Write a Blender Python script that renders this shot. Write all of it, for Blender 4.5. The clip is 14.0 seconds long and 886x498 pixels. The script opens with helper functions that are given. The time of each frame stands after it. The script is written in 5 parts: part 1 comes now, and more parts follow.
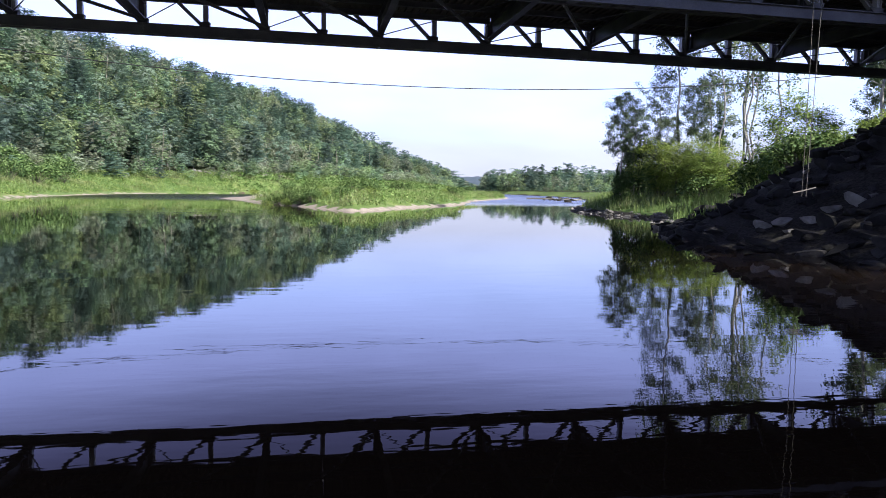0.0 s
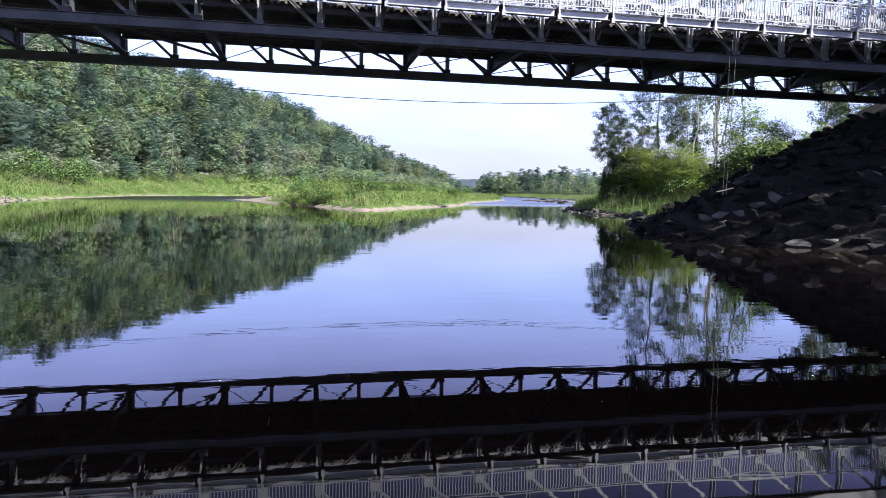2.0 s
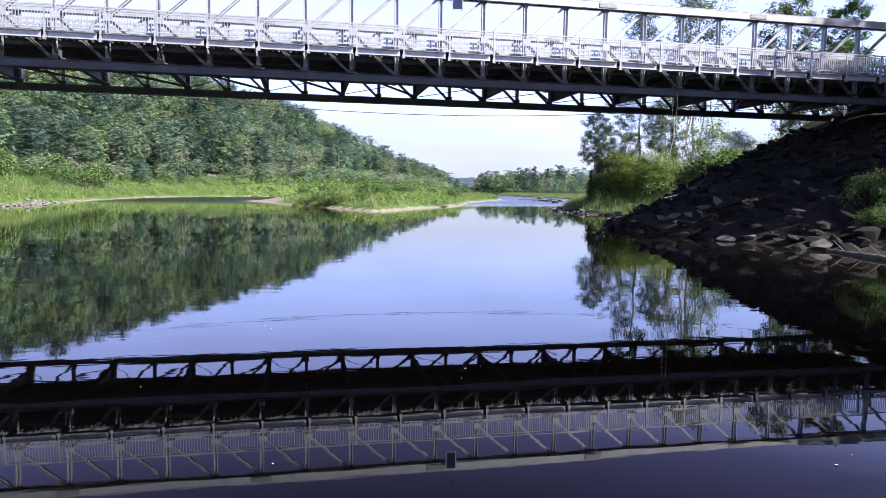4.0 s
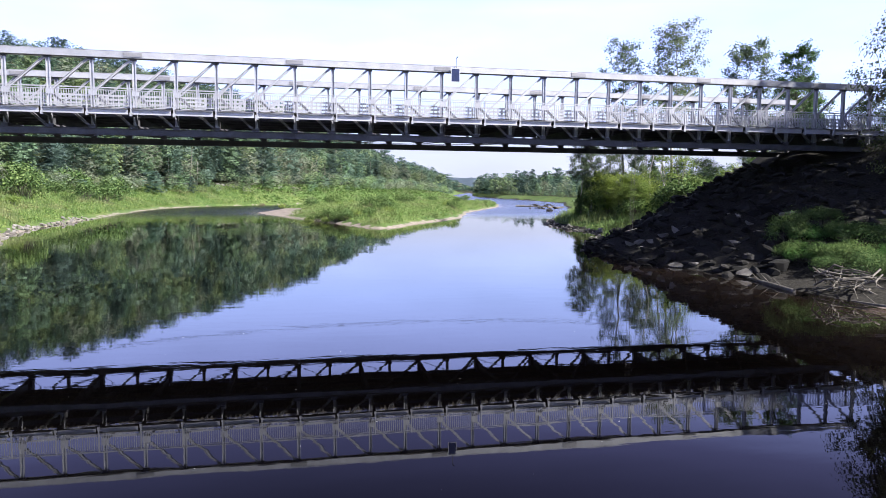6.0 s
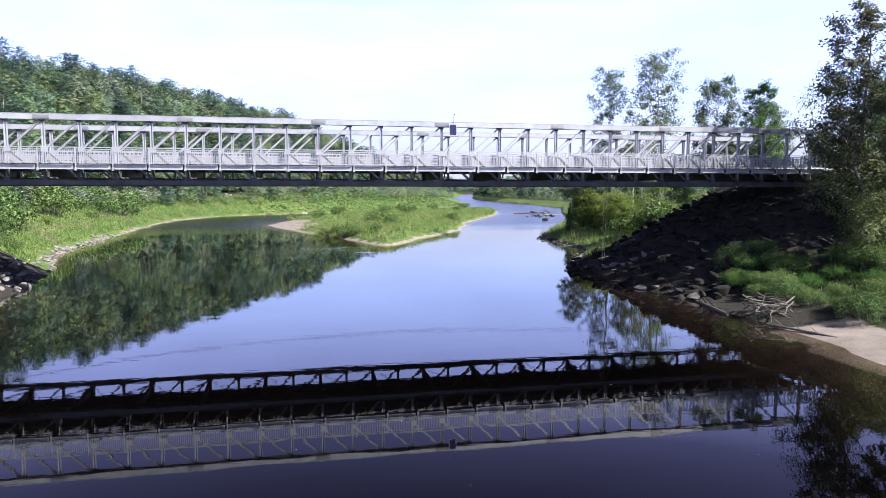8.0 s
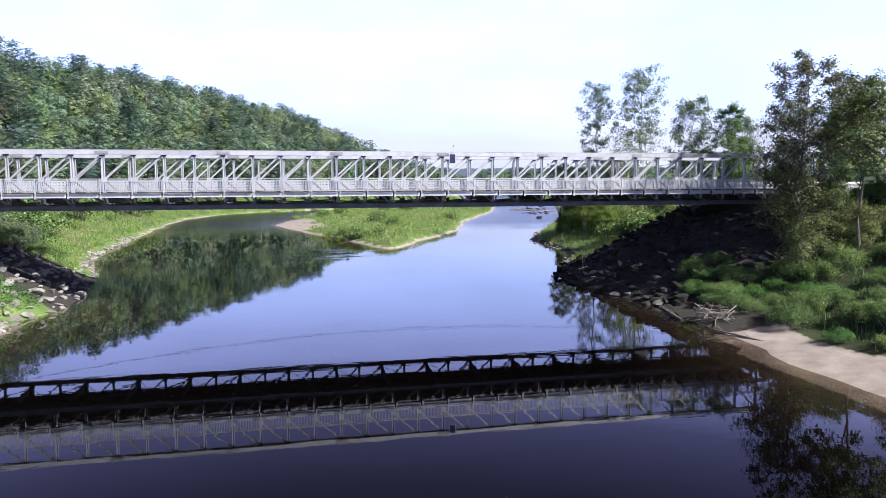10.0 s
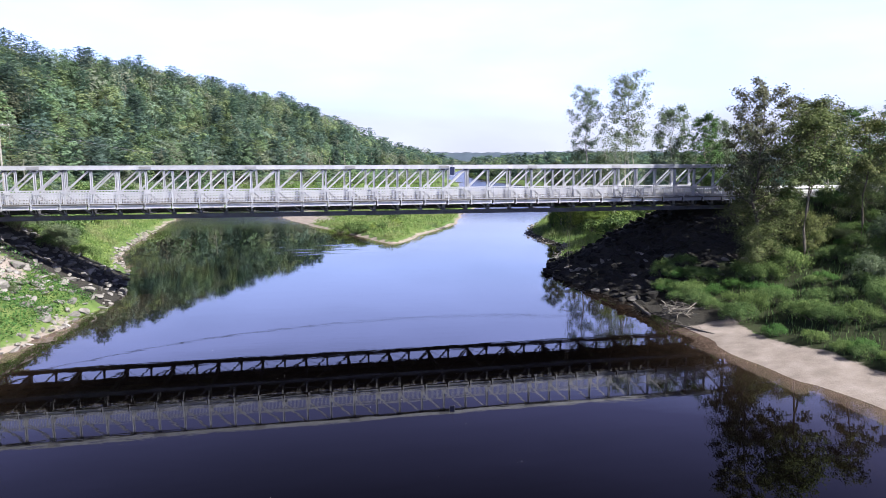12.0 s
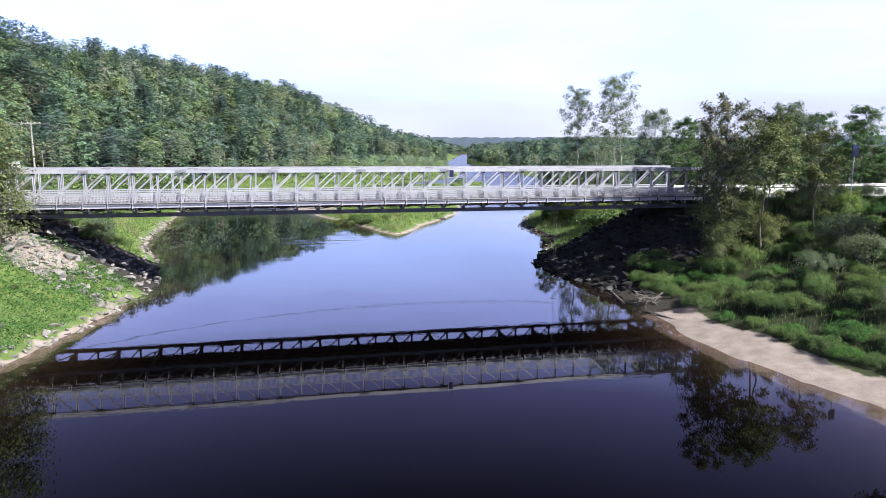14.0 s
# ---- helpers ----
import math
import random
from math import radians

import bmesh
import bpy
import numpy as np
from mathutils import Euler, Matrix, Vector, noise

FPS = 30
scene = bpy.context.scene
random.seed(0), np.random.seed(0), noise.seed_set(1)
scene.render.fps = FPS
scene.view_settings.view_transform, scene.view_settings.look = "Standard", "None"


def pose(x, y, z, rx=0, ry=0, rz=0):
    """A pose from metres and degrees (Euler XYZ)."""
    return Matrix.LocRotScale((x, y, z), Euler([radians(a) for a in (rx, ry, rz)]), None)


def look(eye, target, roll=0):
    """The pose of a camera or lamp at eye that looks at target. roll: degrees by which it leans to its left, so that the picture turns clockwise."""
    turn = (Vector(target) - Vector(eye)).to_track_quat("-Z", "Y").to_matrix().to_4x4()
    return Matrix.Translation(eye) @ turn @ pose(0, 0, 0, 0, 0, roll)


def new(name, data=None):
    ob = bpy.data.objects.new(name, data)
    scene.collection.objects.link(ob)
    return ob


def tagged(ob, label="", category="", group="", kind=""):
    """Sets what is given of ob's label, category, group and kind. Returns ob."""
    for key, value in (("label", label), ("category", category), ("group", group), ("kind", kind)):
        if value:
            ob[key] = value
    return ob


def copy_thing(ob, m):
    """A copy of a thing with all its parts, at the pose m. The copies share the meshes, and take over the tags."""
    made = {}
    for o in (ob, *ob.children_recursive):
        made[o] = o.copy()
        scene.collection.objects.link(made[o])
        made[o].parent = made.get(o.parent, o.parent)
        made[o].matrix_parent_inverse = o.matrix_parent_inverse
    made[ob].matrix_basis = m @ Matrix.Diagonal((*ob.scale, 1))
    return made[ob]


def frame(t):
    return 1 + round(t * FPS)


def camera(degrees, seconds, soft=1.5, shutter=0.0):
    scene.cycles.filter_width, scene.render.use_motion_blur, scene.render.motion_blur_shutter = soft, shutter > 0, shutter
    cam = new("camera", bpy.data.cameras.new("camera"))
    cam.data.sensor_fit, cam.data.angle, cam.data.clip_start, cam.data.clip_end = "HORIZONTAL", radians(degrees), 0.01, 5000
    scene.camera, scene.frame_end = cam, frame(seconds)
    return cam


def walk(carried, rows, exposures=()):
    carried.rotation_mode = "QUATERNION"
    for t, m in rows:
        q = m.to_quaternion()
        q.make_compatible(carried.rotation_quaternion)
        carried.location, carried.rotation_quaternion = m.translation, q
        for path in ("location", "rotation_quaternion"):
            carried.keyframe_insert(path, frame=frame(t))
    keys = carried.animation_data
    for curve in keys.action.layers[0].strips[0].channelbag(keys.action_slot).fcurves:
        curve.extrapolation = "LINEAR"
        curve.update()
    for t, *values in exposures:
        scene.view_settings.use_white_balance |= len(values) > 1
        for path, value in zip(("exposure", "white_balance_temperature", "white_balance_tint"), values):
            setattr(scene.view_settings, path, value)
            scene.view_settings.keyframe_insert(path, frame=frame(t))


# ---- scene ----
cam = camera(66.56, 14.0, soft=0.8)
# seconds, place, then yaw (to the left of +y), pitch and roll
ROWS = [
    (0.0, -2.326, -16.827, 1.763, -11.146, -4.994, 1.074),
    (0.5, -2.791, -18.345, 1.718, -11.216, -4.886, 1.125),
    (1.0, -3.267, -19.862, 1.680, -11.297, -4.792, 1.153),
    (1.5, -3.754, -21.401, 1.655, -11.397, -4.751, 1.129),
    (2.0, -4.216, -22.957, 1.649, -11.479, -4.765, 1.053),
    (2.5, -4.639, -24.513, 1.653, -11.543, -4.794, 0.980),
    (3.0, -5.040, -26.072, 1.682, -11.582, -4.855, 0.919),
    (5.5, -6.814, -33.992, 3.400, -11.622, -4.934, 0.534),
    (6.0, -7.197, -35.640, 4.027, -11.629, -4.910, 0.445),
    (6.5, -7.501, -37.202, 4.604, -11.609, -4.885, 0.333),
    (7.0, -7.798, -38.766, 5.188, -11.576, -4.845, 0.213),
    (7.5, -8.122, -40.388, 5.752, -11.551, -4.813, 0.101),
    (8.0, -8.488, -41.999, 6.262, -11.552, -4.881, 0.012),
    (10.5, -10.435, -49.889, 9.083, -11.817, -6.087, -0.156),
    (11.0, -10.826, -51.395, 9.637, -11.875, -6.414, -0.174),
    (11.5, -11.207, -52.901, 10.174, -11.926, -6.776, -0.171),
    (12.0, -11.568, -54.436, 10.628, -11.959, -7.146, -0.133),
    (12.5, -11.908, -55.977, 11.127, -11.982, -7.483, -0.063),
    (13.0, -12.261, -57.594, 11.587, -12.020, -7.822, -0.020),
    (13.5, -12.645, -59.275, 11.977, -12.041, -8.149, 0.039),
    (14.0, -13.058, -61.003, 12.351, -12.043, -8.446, 0.120),
]
walk(cam, [(t, pose(x, y, z, 90 + pitch, 0, yaw) @ pose(0, 0, 0, 0, 0, roll)) for t, x, y, z, yaw, pitch, roll in ROWS])

# ---- world and sun ----
SUN_TO = Vector((0.63, -0.60, 0.74)).normalized()
sky_world = bpy.data.worlds.new("sky_world")
scene.world = sky_world
sky_world.use_nodes = True


def build_sky():
    nt = sky_world.node_tree
    nt.nodes.clear()
    n = nt.nodes.new
    out, mix = n("ShaderNodeOutputWorld"), n("ShaderNodeMixShader")
    blue, cloud = n("ShaderNodeBackground"), n("ShaderNodeBackground")
    tex = n("ShaderNodeTexSky")
    tex.sky_type = "NISHITA"
    tex.sun_disc = False
    tex.sun_elevation = math.asin(SUN_TO.z)
    tex.sun_rotation = math.atan2(SUN_TO.x, SUN_TO.y)
    tex.dust_density = 1.5
    blue.inputs[1].default_value = 0.016
    haze = n("ShaderNodeValToRGB")
    e = haze.color_ramp.elements
    stops = [(0.0, (0.385, 0.405, 0.49)), (0.06, (0.405, 0.44, 0.60)), (0.10, (0.46, 0.56, 0.92)), (0.15, (0.46, 0.60, 1.16)), (0.25, (0.45, 0.54, 1.16)), (0.34, (0.155, 0.165, 0.40)), (0.48, (0.038, 0.037, 0.095))]
    while len(e) < len(stops):
        e.new(0.9)
    for el, (p, c) in zip(e, stops):
        el.position, el.color = p, (*c, 1)
    cloud.inputs[1].default_value = 1.0
    co, sep = n("ShaderNodeTexCoord"), n("ShaderNodeSeparateXYZ")
    rng, noi = n("ShaderNodeMapRange"), n("ShaderNodeTexNoise")
    mp = n("ShaderNodeMapping")
    mp.inputs["Scale"].default_value = (1.2, 1.2, 4.0)
    noi.inputs["Scale"].default_value = 2.2
    noi.inputs["Detail"].default_value = 5
    nr = n("ShaderNodeMapRange")
    nr.inputs[1].default_value, nr.inputs[2].default_value = 0.35, 0.7
    nr.inputs[3].default_value, nr.inputs[4].default_value = -0.12, 0.12
    rng.inputs[1].default_value, rng.inputs[2].default_value = 0.35, 0.8
    rng.inputs[3].default_value, rng.inputs[4].default_value = 0.97, 0.10
    add = n("ShaderNodeMath")
    add.operation, add.use_clamp = "ADD", True
    ln = nt.links.new
    ln(co.outputs["Generated"], sep.inputs[0])
    ln(co.outputs["Generated"], mp.inputs[0])
    ln(mp.outputs[0], noi.inputs["Vector"])
    ln(sep.outputs[2], rng.inputs[0])
    ln(sep.outputs[2], haze.inputs[0])
    ln(haze.outputs[0], cloud.inputs[0])
    ln(noi.outputs[0], nr.inputs[0])
    ln(rng.outputs[0], add.inputs[0])
    ln(nr.outputs[0], add.inputs[1])
    ln(tex.outputs[0], blue.inputs[0])
    ln(add.outputs[0], mix.inputs[0])
    ln(blue.outputs[0], mix.inputs[1])
    ln(cloud.outputs[0], mix.inputs[2])
    ln(mix.outputs[0], out.inputs[0])


build_sky()
sun = new("sun", bpy.data.lights.new("sun", "SUN"))
sun.data.energy, sun.data.angle, sun.data.color = 5.0, radians(0.53), (1.0, 0.965, 0.91)
sun.matrix_world = look(SUN_TO * 200, (0, 0, 0))
scene.view_settings.exposure = 1.15


# ---- materials ----
def mat_base(name):
    m = bpy.data.materials.new(name)
    m.use_nodes = True
    nt = m.node_tree
    return m, nt, nt.nodes["Principled BSDF"]


def ramp(nt, stops):
    r = nt.nodes.new("ShaderNodeValToRGB")
    e = r.color_ramp.elements
    while len(e) < len(stops):
        e.new(0.5)
    for el, (p, c) in zip(e, stops):
        el.position, el.color = p, (*c, 1)
    return r


def noise_tex(nt, scale, detail=4, rough=0.55, coord="Object"):
    co, t = nt.nodes.new("ShaderNodeTexCoord"), nt.nodes.new("ShaderNodeTexNoise")
    t.inputs["Scale"].default_value, t.inputs["Detail"].default_value = scale, detail
    t.inputs["Roughness"].default_value = rough
    nt.links.new(co.outputs[coord], t.inputs["Vector"])
    return t


def bump(nt, bsdf, height, strength, distance):
    b = nt.nodes.new("ShaderNodeBump")
    b.inputs["Strength"].default_value, b.inputs["Distance"].default_value = strength, distance
    nt.links.new(height, b.inputs["Height"])
    nt.links.new(b.outputs[0], bsdf.inputs["Normal"])


def blend(nt, fac, a, b, mode="MIX"):
    x = nt.nodes.new("ShaderNodeMix")
    x.data_type, x.blend_type = "RGBA", mode
    for sock, v in ((x.inputs[0], fac), (x.inputs[6], a), (x.inputs[7], b)):
        if isinstance(v, (float, int)):
            sock.default_value = v
        elif isinstance(v, tuple):
            sock.default_value = (*v, 1)
        else:
            nt.links.new(v, sock)
    return x.outputs[2]


def surface(name, dark, light, scale=3.0, fine=30.0, rough=0.7, metal=0.0, relief=0.01, per_object=0.0):
    """A weathered surface: broad stains, fine grain, relief, and a shade of its own for each object."""
    m, nt, b = mat_base(name)
    broad, grain = noise_tex(nt, scale, 5), noise_tex(nt, fine, 3)
    r = ramp(nt, [(0.3, dark), (0.7, light)])
    nt.links.new(broad.outputs[0], r.inputs[0])
    g = ramp(nt, [(0.3, (0.72, 0.72, 0.72)), (0.7, (1.0, 1.0, 1.0))])
    nt.links.new(grain.outputs[0], g.inputs[0])
    col = blend(nt, 1.0, r.outputs[0], g.outputs[0], "MULTIPLY")
    if per_object:
        info = nt.nodes.new("ShaderNodeObjectInfo")
        o = ramp(nt, [(0.0, (1 - per_object,) * 3), (1.0, (1.0, 1.0, 1.0))])
        nt.links.new(info.outputs["Random"], o.inputs[0])
        col = blend(nt, 1.0, col, o.outputs[0], "MULTIPLY")
    nt.links.new(col, b.inputs["Base Color"])
    b.inputs["Roughness"].default_value, b.inputs["Metallic"].default_value = rough, metal
    if relief:
        bump(nt, b, grain.outputs[0], 0.6, relief)
    return m


def leaf_material(name, dark, mid, light, through_light=0.3, tree_tint=False, dry=None, ragged=0.0):
    m, nt, b = mat_base(name)
    nt.nodes.remove(b)
    geo = nt.nodes.new("ShaderNodeNewGeometry")
    r = ramp(nt, [(0.0, dark), (0.55, mid), (1.0, light)])
    nt.links.new(geo.outputs["Random Per Island"], r.inputs[0])
    col = r.outputs[0]
    if dry:
        patch = noise_tex(nt, 0.16, 5, 0.65)
        pr = ramp(nt, [(0.50, (0, 0, 0)), (0.70, (0.8, 0.8, 0.8))])
        nt.links.new(patch.outputs[0], pr.inputs[0])
        col = blend(nt, pr.outputs[0], col, dry)
        deep = ramp(nt, [(0.36, (0.6, 0.72, 0.6)), (0.56, (1.0, 1.0, 1.0))])
        nt.links.new(noise_tex(nt, 0.5, 4).outputs[0], deep.inputs[0])
        col = blend(nt, 1.0, col, deep.outputs[0], "MULTIPLY")
    if tree_tint:
        at = nt.nodes.new("ShaderNodeAttribute")
        at.attribute_name = "tint"
        col = blend(nt, 1.0, col, at.outputs["Color"], "MULTIPLY")
    else:
        info = nt.nodes.new("ShaderNodeObjectInfo")
        o = ramp(nt, [(0.0, (0.86, 0.90, 0.88)), (0.5, (1.0, 1.0, 1.0)), (1.0, (1.12, 1.05, 0.92))])
        nt.links.new(info.outputs["Random"], o.inputs[0])
        col = blend(nt, 1.0, col, o.outputs[0], "MULTIPLY")
    d, t, x = (nt.nodes.new("ShaderNodeBsdf" + k) for k in ("Diffuse", "Translucent", "Glossy"))
    mx, mx2 = nt.nodes.new("ShaderNodeMixShader"), nt.nodes.new("ShaderNodeMixShader")
    mx.inputs[0].default_value, mx2.inputs[0].default_value = through_light, 0.012
    x.inputs["Roughness"].default_value = 0.55
    nt.links.new(col, d.inputs[0])
    nt.links.new(col, t.inputs[0])
    nt.links.new(d.outputs[0], mx.inputs[1])
    nt.links.new(t.outputs[0], mx.inputs[2])
    nt.links.new(mx.outputs[0], mx2.inputs[1])
    nt.links.new(x.outputs[0], mx2.inputs[2])
    last = mx2.outputs[0]
    if ragged:
        # each spray breaks up into leaflets with gaps between them
        fine = noise_tex(nt, ragged, 2, 0.6)
        cut = nt.nodes.new("ShaderNodeMapRange")
        cut.inputs[1].default_value, cut.inputs[2].default_value = 0.45, 0.49
        nt.links.new(fine.outputs[0], cut.inputs[0])
        clear, mx3 = nt.nodes.new("ShaderNodeBsdfTransparent"), nt.nodes.new("ShaderNodeMixShader")
        nt.links.new(cut.outputs[0], mx3.inputs[0])
        nt.links.new(clear.outputs[0], mx3.inputs[1])
        nt.links.new(last, mx3.inputs[2])
        last = mx3.outputs[0]
        grain = noise_tex(nt, ragged * 1.7, 2, 0.6)
        bp = nt.nodes.new("ShaderNodeBump")
        bp.inputs["Strength"].default_value, bp.inputs["Distance"].default_value = 0.8, 0.5 / ragged
        nt.links.new(grain.outputs[0], bp.inputs["Height"])
        nt.links.new(bp.outputs[0], d.inputs["Normal"])
    nt.links.new(last, nt.nodes["Material Output"].inputs[0])
    return m


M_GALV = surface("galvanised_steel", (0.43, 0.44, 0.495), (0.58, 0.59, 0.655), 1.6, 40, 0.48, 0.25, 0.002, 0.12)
# galvanised steel again, its colour darkened for the shade below the deck
M_STEEL_SHADED = surface("shade_darkened_steel", (0.085, 0.085, 0.10), (0.17, 0.17, 0.19), 1.2, 30, 0.6, 0.3, 0.003, 0.15)
M_STEEL = surface("mid_grey_steel", (0.28, 0.28, 0.31), (0.40, 0.40, 0.44), 1.4, 35, 0.55, 0.3, 0.002, 0.15)
M_DECK = surface("bridge_deck_boards", (0.10, 0.09, 0.08), (0.20, 0.18, 0.16), 2.0, 25, 0.85, 0, 0.006, 0.2)
M_CONC = surface("concrete", (0.30, 0.29, 0.27), (0.48, 0.47, 0.44), 0.8, 22, 0.9, 0, 0.008, 0.1)
M_PANEL = surface("solar_cells", (0.015, 0.02, 0.06), (0.03, 0.04, 0.11), 4, 30, 0.15, 0, 0)
# rockfill stone with the shade under the bridge put into its colour
M_ROCK_SHADED = surface("shaded_boulder", (0.014, 0.013, 0.013), (0.055, 0.051, 0.050), 1.1, 9, 0.95, 0, 0.03, 0.85)
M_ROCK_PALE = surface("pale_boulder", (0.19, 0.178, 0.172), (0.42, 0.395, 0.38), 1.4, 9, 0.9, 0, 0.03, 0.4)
M_BARK = surface("grey_bark", (0.09, 0.075, 0.06), (0.20, 0.18, 0.155), 3, 18, 0.95, 0, 0.02, 0.3)
M_BIRCH = surface("pale_birch_bark", (0.35, 0.33, 0.30), (0.62, 0.60, 0.56), 4, 16, 0.85, 0, 0.01, 0.2)
M_DRIFT = surface("bleached_driftwood", (0.13, 0.115, 0.10), (0.29, 0.265, 0.24), 3, 20, 0.9, 0, 0.01, 0.25)
M_ROAD = surface("gravelled_asphalt", (0.10, 0.10, 0.10), (0.22, 0.21, 0.20), 0.6, 25, 0.95, 0, 0.005)
M_WOOD = surface("grey_pole_wood", (0.27, 0.25, 0.23), (0.45, 0.43, 0.40), 3, 25, 0.9, 0, 0.004)
M_WHITE = surface("white_sheet_metal", (0.66, 0.67, 0.68), (0.8, 0.8, 0.8), 2, 20, 0.5, 0, 0)
M_WIRE = surface("black_cable", (0.015, 0.015, 0.016), (0.03, 0.03, 0.03), 2, 20, 0.6, 0, 0)
M_ROPE = surface("pale_rope", (0.13, 0.12, 0.11), (0.22, 0.20, 0.18), 4, 40, 0.9, 0, 0)

M_LEAF = leaf_material("broad_leaves", (0.038, 0.076, 0.028), (0.10, 0.17, 0.060), (0.25, 0.345, 0.135), 0.2)
M_LEAF_YOUNG = leaf_material("bright_leaves", (0.12, 0.18, 0.050), (0.24, 0.335, 0.090), (0.36, 0.45, 0.14), 0.5)
M_LEAF_DRY = leaf_material("olive_leaves", (0.080, 0.105, 0.042), (0.15, 0.185, 0.078), (0.25, 0.28, 0.13), 0.4)
M_LEAF_GREY = leaf_material("grey_green_leaves", (0.095, 0.135, 0.080), (0.17, 0.225, 0.135), (0.27, 0.325, 0.215), 0.55)
M_LEAF_RUST = leaf_material("russet_leaves", (0.072, 0.077, 0.047), (0.138, 0.141, 0.086), (0.26, 0.255, 0.165), 0.35)
M_PINE = leaf_material("pine_needles", (0.05, 0.10, 0.04), (0.085, 0.165, 0.06), (0.14, 0.24, 0.09), 0.35)
M_NEEDLE = leaf_material("conifer_needles", (0.03, 0.062, 0.026), (0.058, 0.108, 0.042), (0.10, 0.165, 0.06), 0.25, ragged=9.0)
M_WOODS = leaf_material("forest_leaves", (0.82, 0.82, 0.82), (1.0, 1.0, 1.0), (1.2, 1.2, 1.15), 0.42, True, None, 5.0)
M_GRASS = leaf_material("meadow_grass", (0.14, 0.215, 0.072), (0.22, 0.325, 0.11), (0.33, 0.415, 0.175), 0.35, False, (0.33, 0.28, 0.20))
M_WEED = leaf_material("green_weeds", (0.045, 0.105, 0.030), (0.08, 0.18, 0.052), (0.13, 0.26, 0.085), 0.3)
M_STEM = surface("woodland_stems", (0.16, 0.15, 0.13), (0.42, 0.40, 0.36), 0.2, 6, 0.95, 0, 0)


def ground_material():
    m, nt, b = mat_base("ground_cover")
    broad, mid, fine = noise_tex(nt, 0.12, 5), noise_tex(nt, 0.9, 5), noise_tex(nt, 9, 4)
    grass = ramp(nt, [(0.3, (0.075, 0.12, 0.04)), (0.55, (0.135, 0.20, 0.068)), (0.75, (0.21, 0.245, 0.115))])
    nt.links.new(mid.outputs[0], grass.inputs[0])
    wide = ramp(nt, [(0.35, (0.75, 0.85, 0.75)), (0.7, (1.1, 1.0, 0.9))])
    nt.links.new(broad.outputs[0], wide.inputs[0])
    g = blend(nt, 1.0, grass.outputs[0], wide.outputs[0], "MULTIPLY")
    sand = ramp(nt, [(0.3, (0.20, 0.17, 0.155)), (0.7, (0.33, 0.285, 0.265))])
    nt.links.new(mid.outputs[0], sand.inputs[0])
    # stone ground darkened for the shade in the gaps between boulders
    stone = ramp(nt, [(0.35, (0.016, 0.015, 0.013)), (0.65, (0.055, 0.051, 0.047))])
    nt.links.new(fine.outputs[0], stone.inputs[0])
    bed = ramp(nt, [(0.3, (0.035, 0.027, 0.020)), (0.7, (0.085, 0.066, 0.05))])
    nt.links.new(mid.outputs[0], bed.inputs[0])
    # woodland floor, darkened further to deepen the gaps between bushes
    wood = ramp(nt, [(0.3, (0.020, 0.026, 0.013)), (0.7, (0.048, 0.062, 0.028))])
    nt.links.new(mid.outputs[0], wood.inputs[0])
    col = g
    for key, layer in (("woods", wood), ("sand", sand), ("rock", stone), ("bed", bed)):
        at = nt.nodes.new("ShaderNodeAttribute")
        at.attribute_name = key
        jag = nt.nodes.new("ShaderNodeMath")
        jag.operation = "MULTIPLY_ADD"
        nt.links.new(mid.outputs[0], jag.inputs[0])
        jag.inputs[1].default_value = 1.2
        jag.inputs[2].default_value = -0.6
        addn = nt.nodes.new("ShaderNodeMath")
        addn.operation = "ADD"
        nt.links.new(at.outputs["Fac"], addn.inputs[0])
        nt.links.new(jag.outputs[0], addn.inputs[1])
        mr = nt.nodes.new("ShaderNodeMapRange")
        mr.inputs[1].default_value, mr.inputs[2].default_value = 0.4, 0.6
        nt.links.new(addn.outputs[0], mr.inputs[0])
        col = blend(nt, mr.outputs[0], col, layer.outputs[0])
    nt.links.new(col, b.inputs["Base Color"])
    b.inputs["Roughness"].default_value = 0.95
    b.inputs["Specular IOR Level"].default_value = 0.2
    bump(nt, b, fine.outputs[0], 0.7, 0.05)
    return m


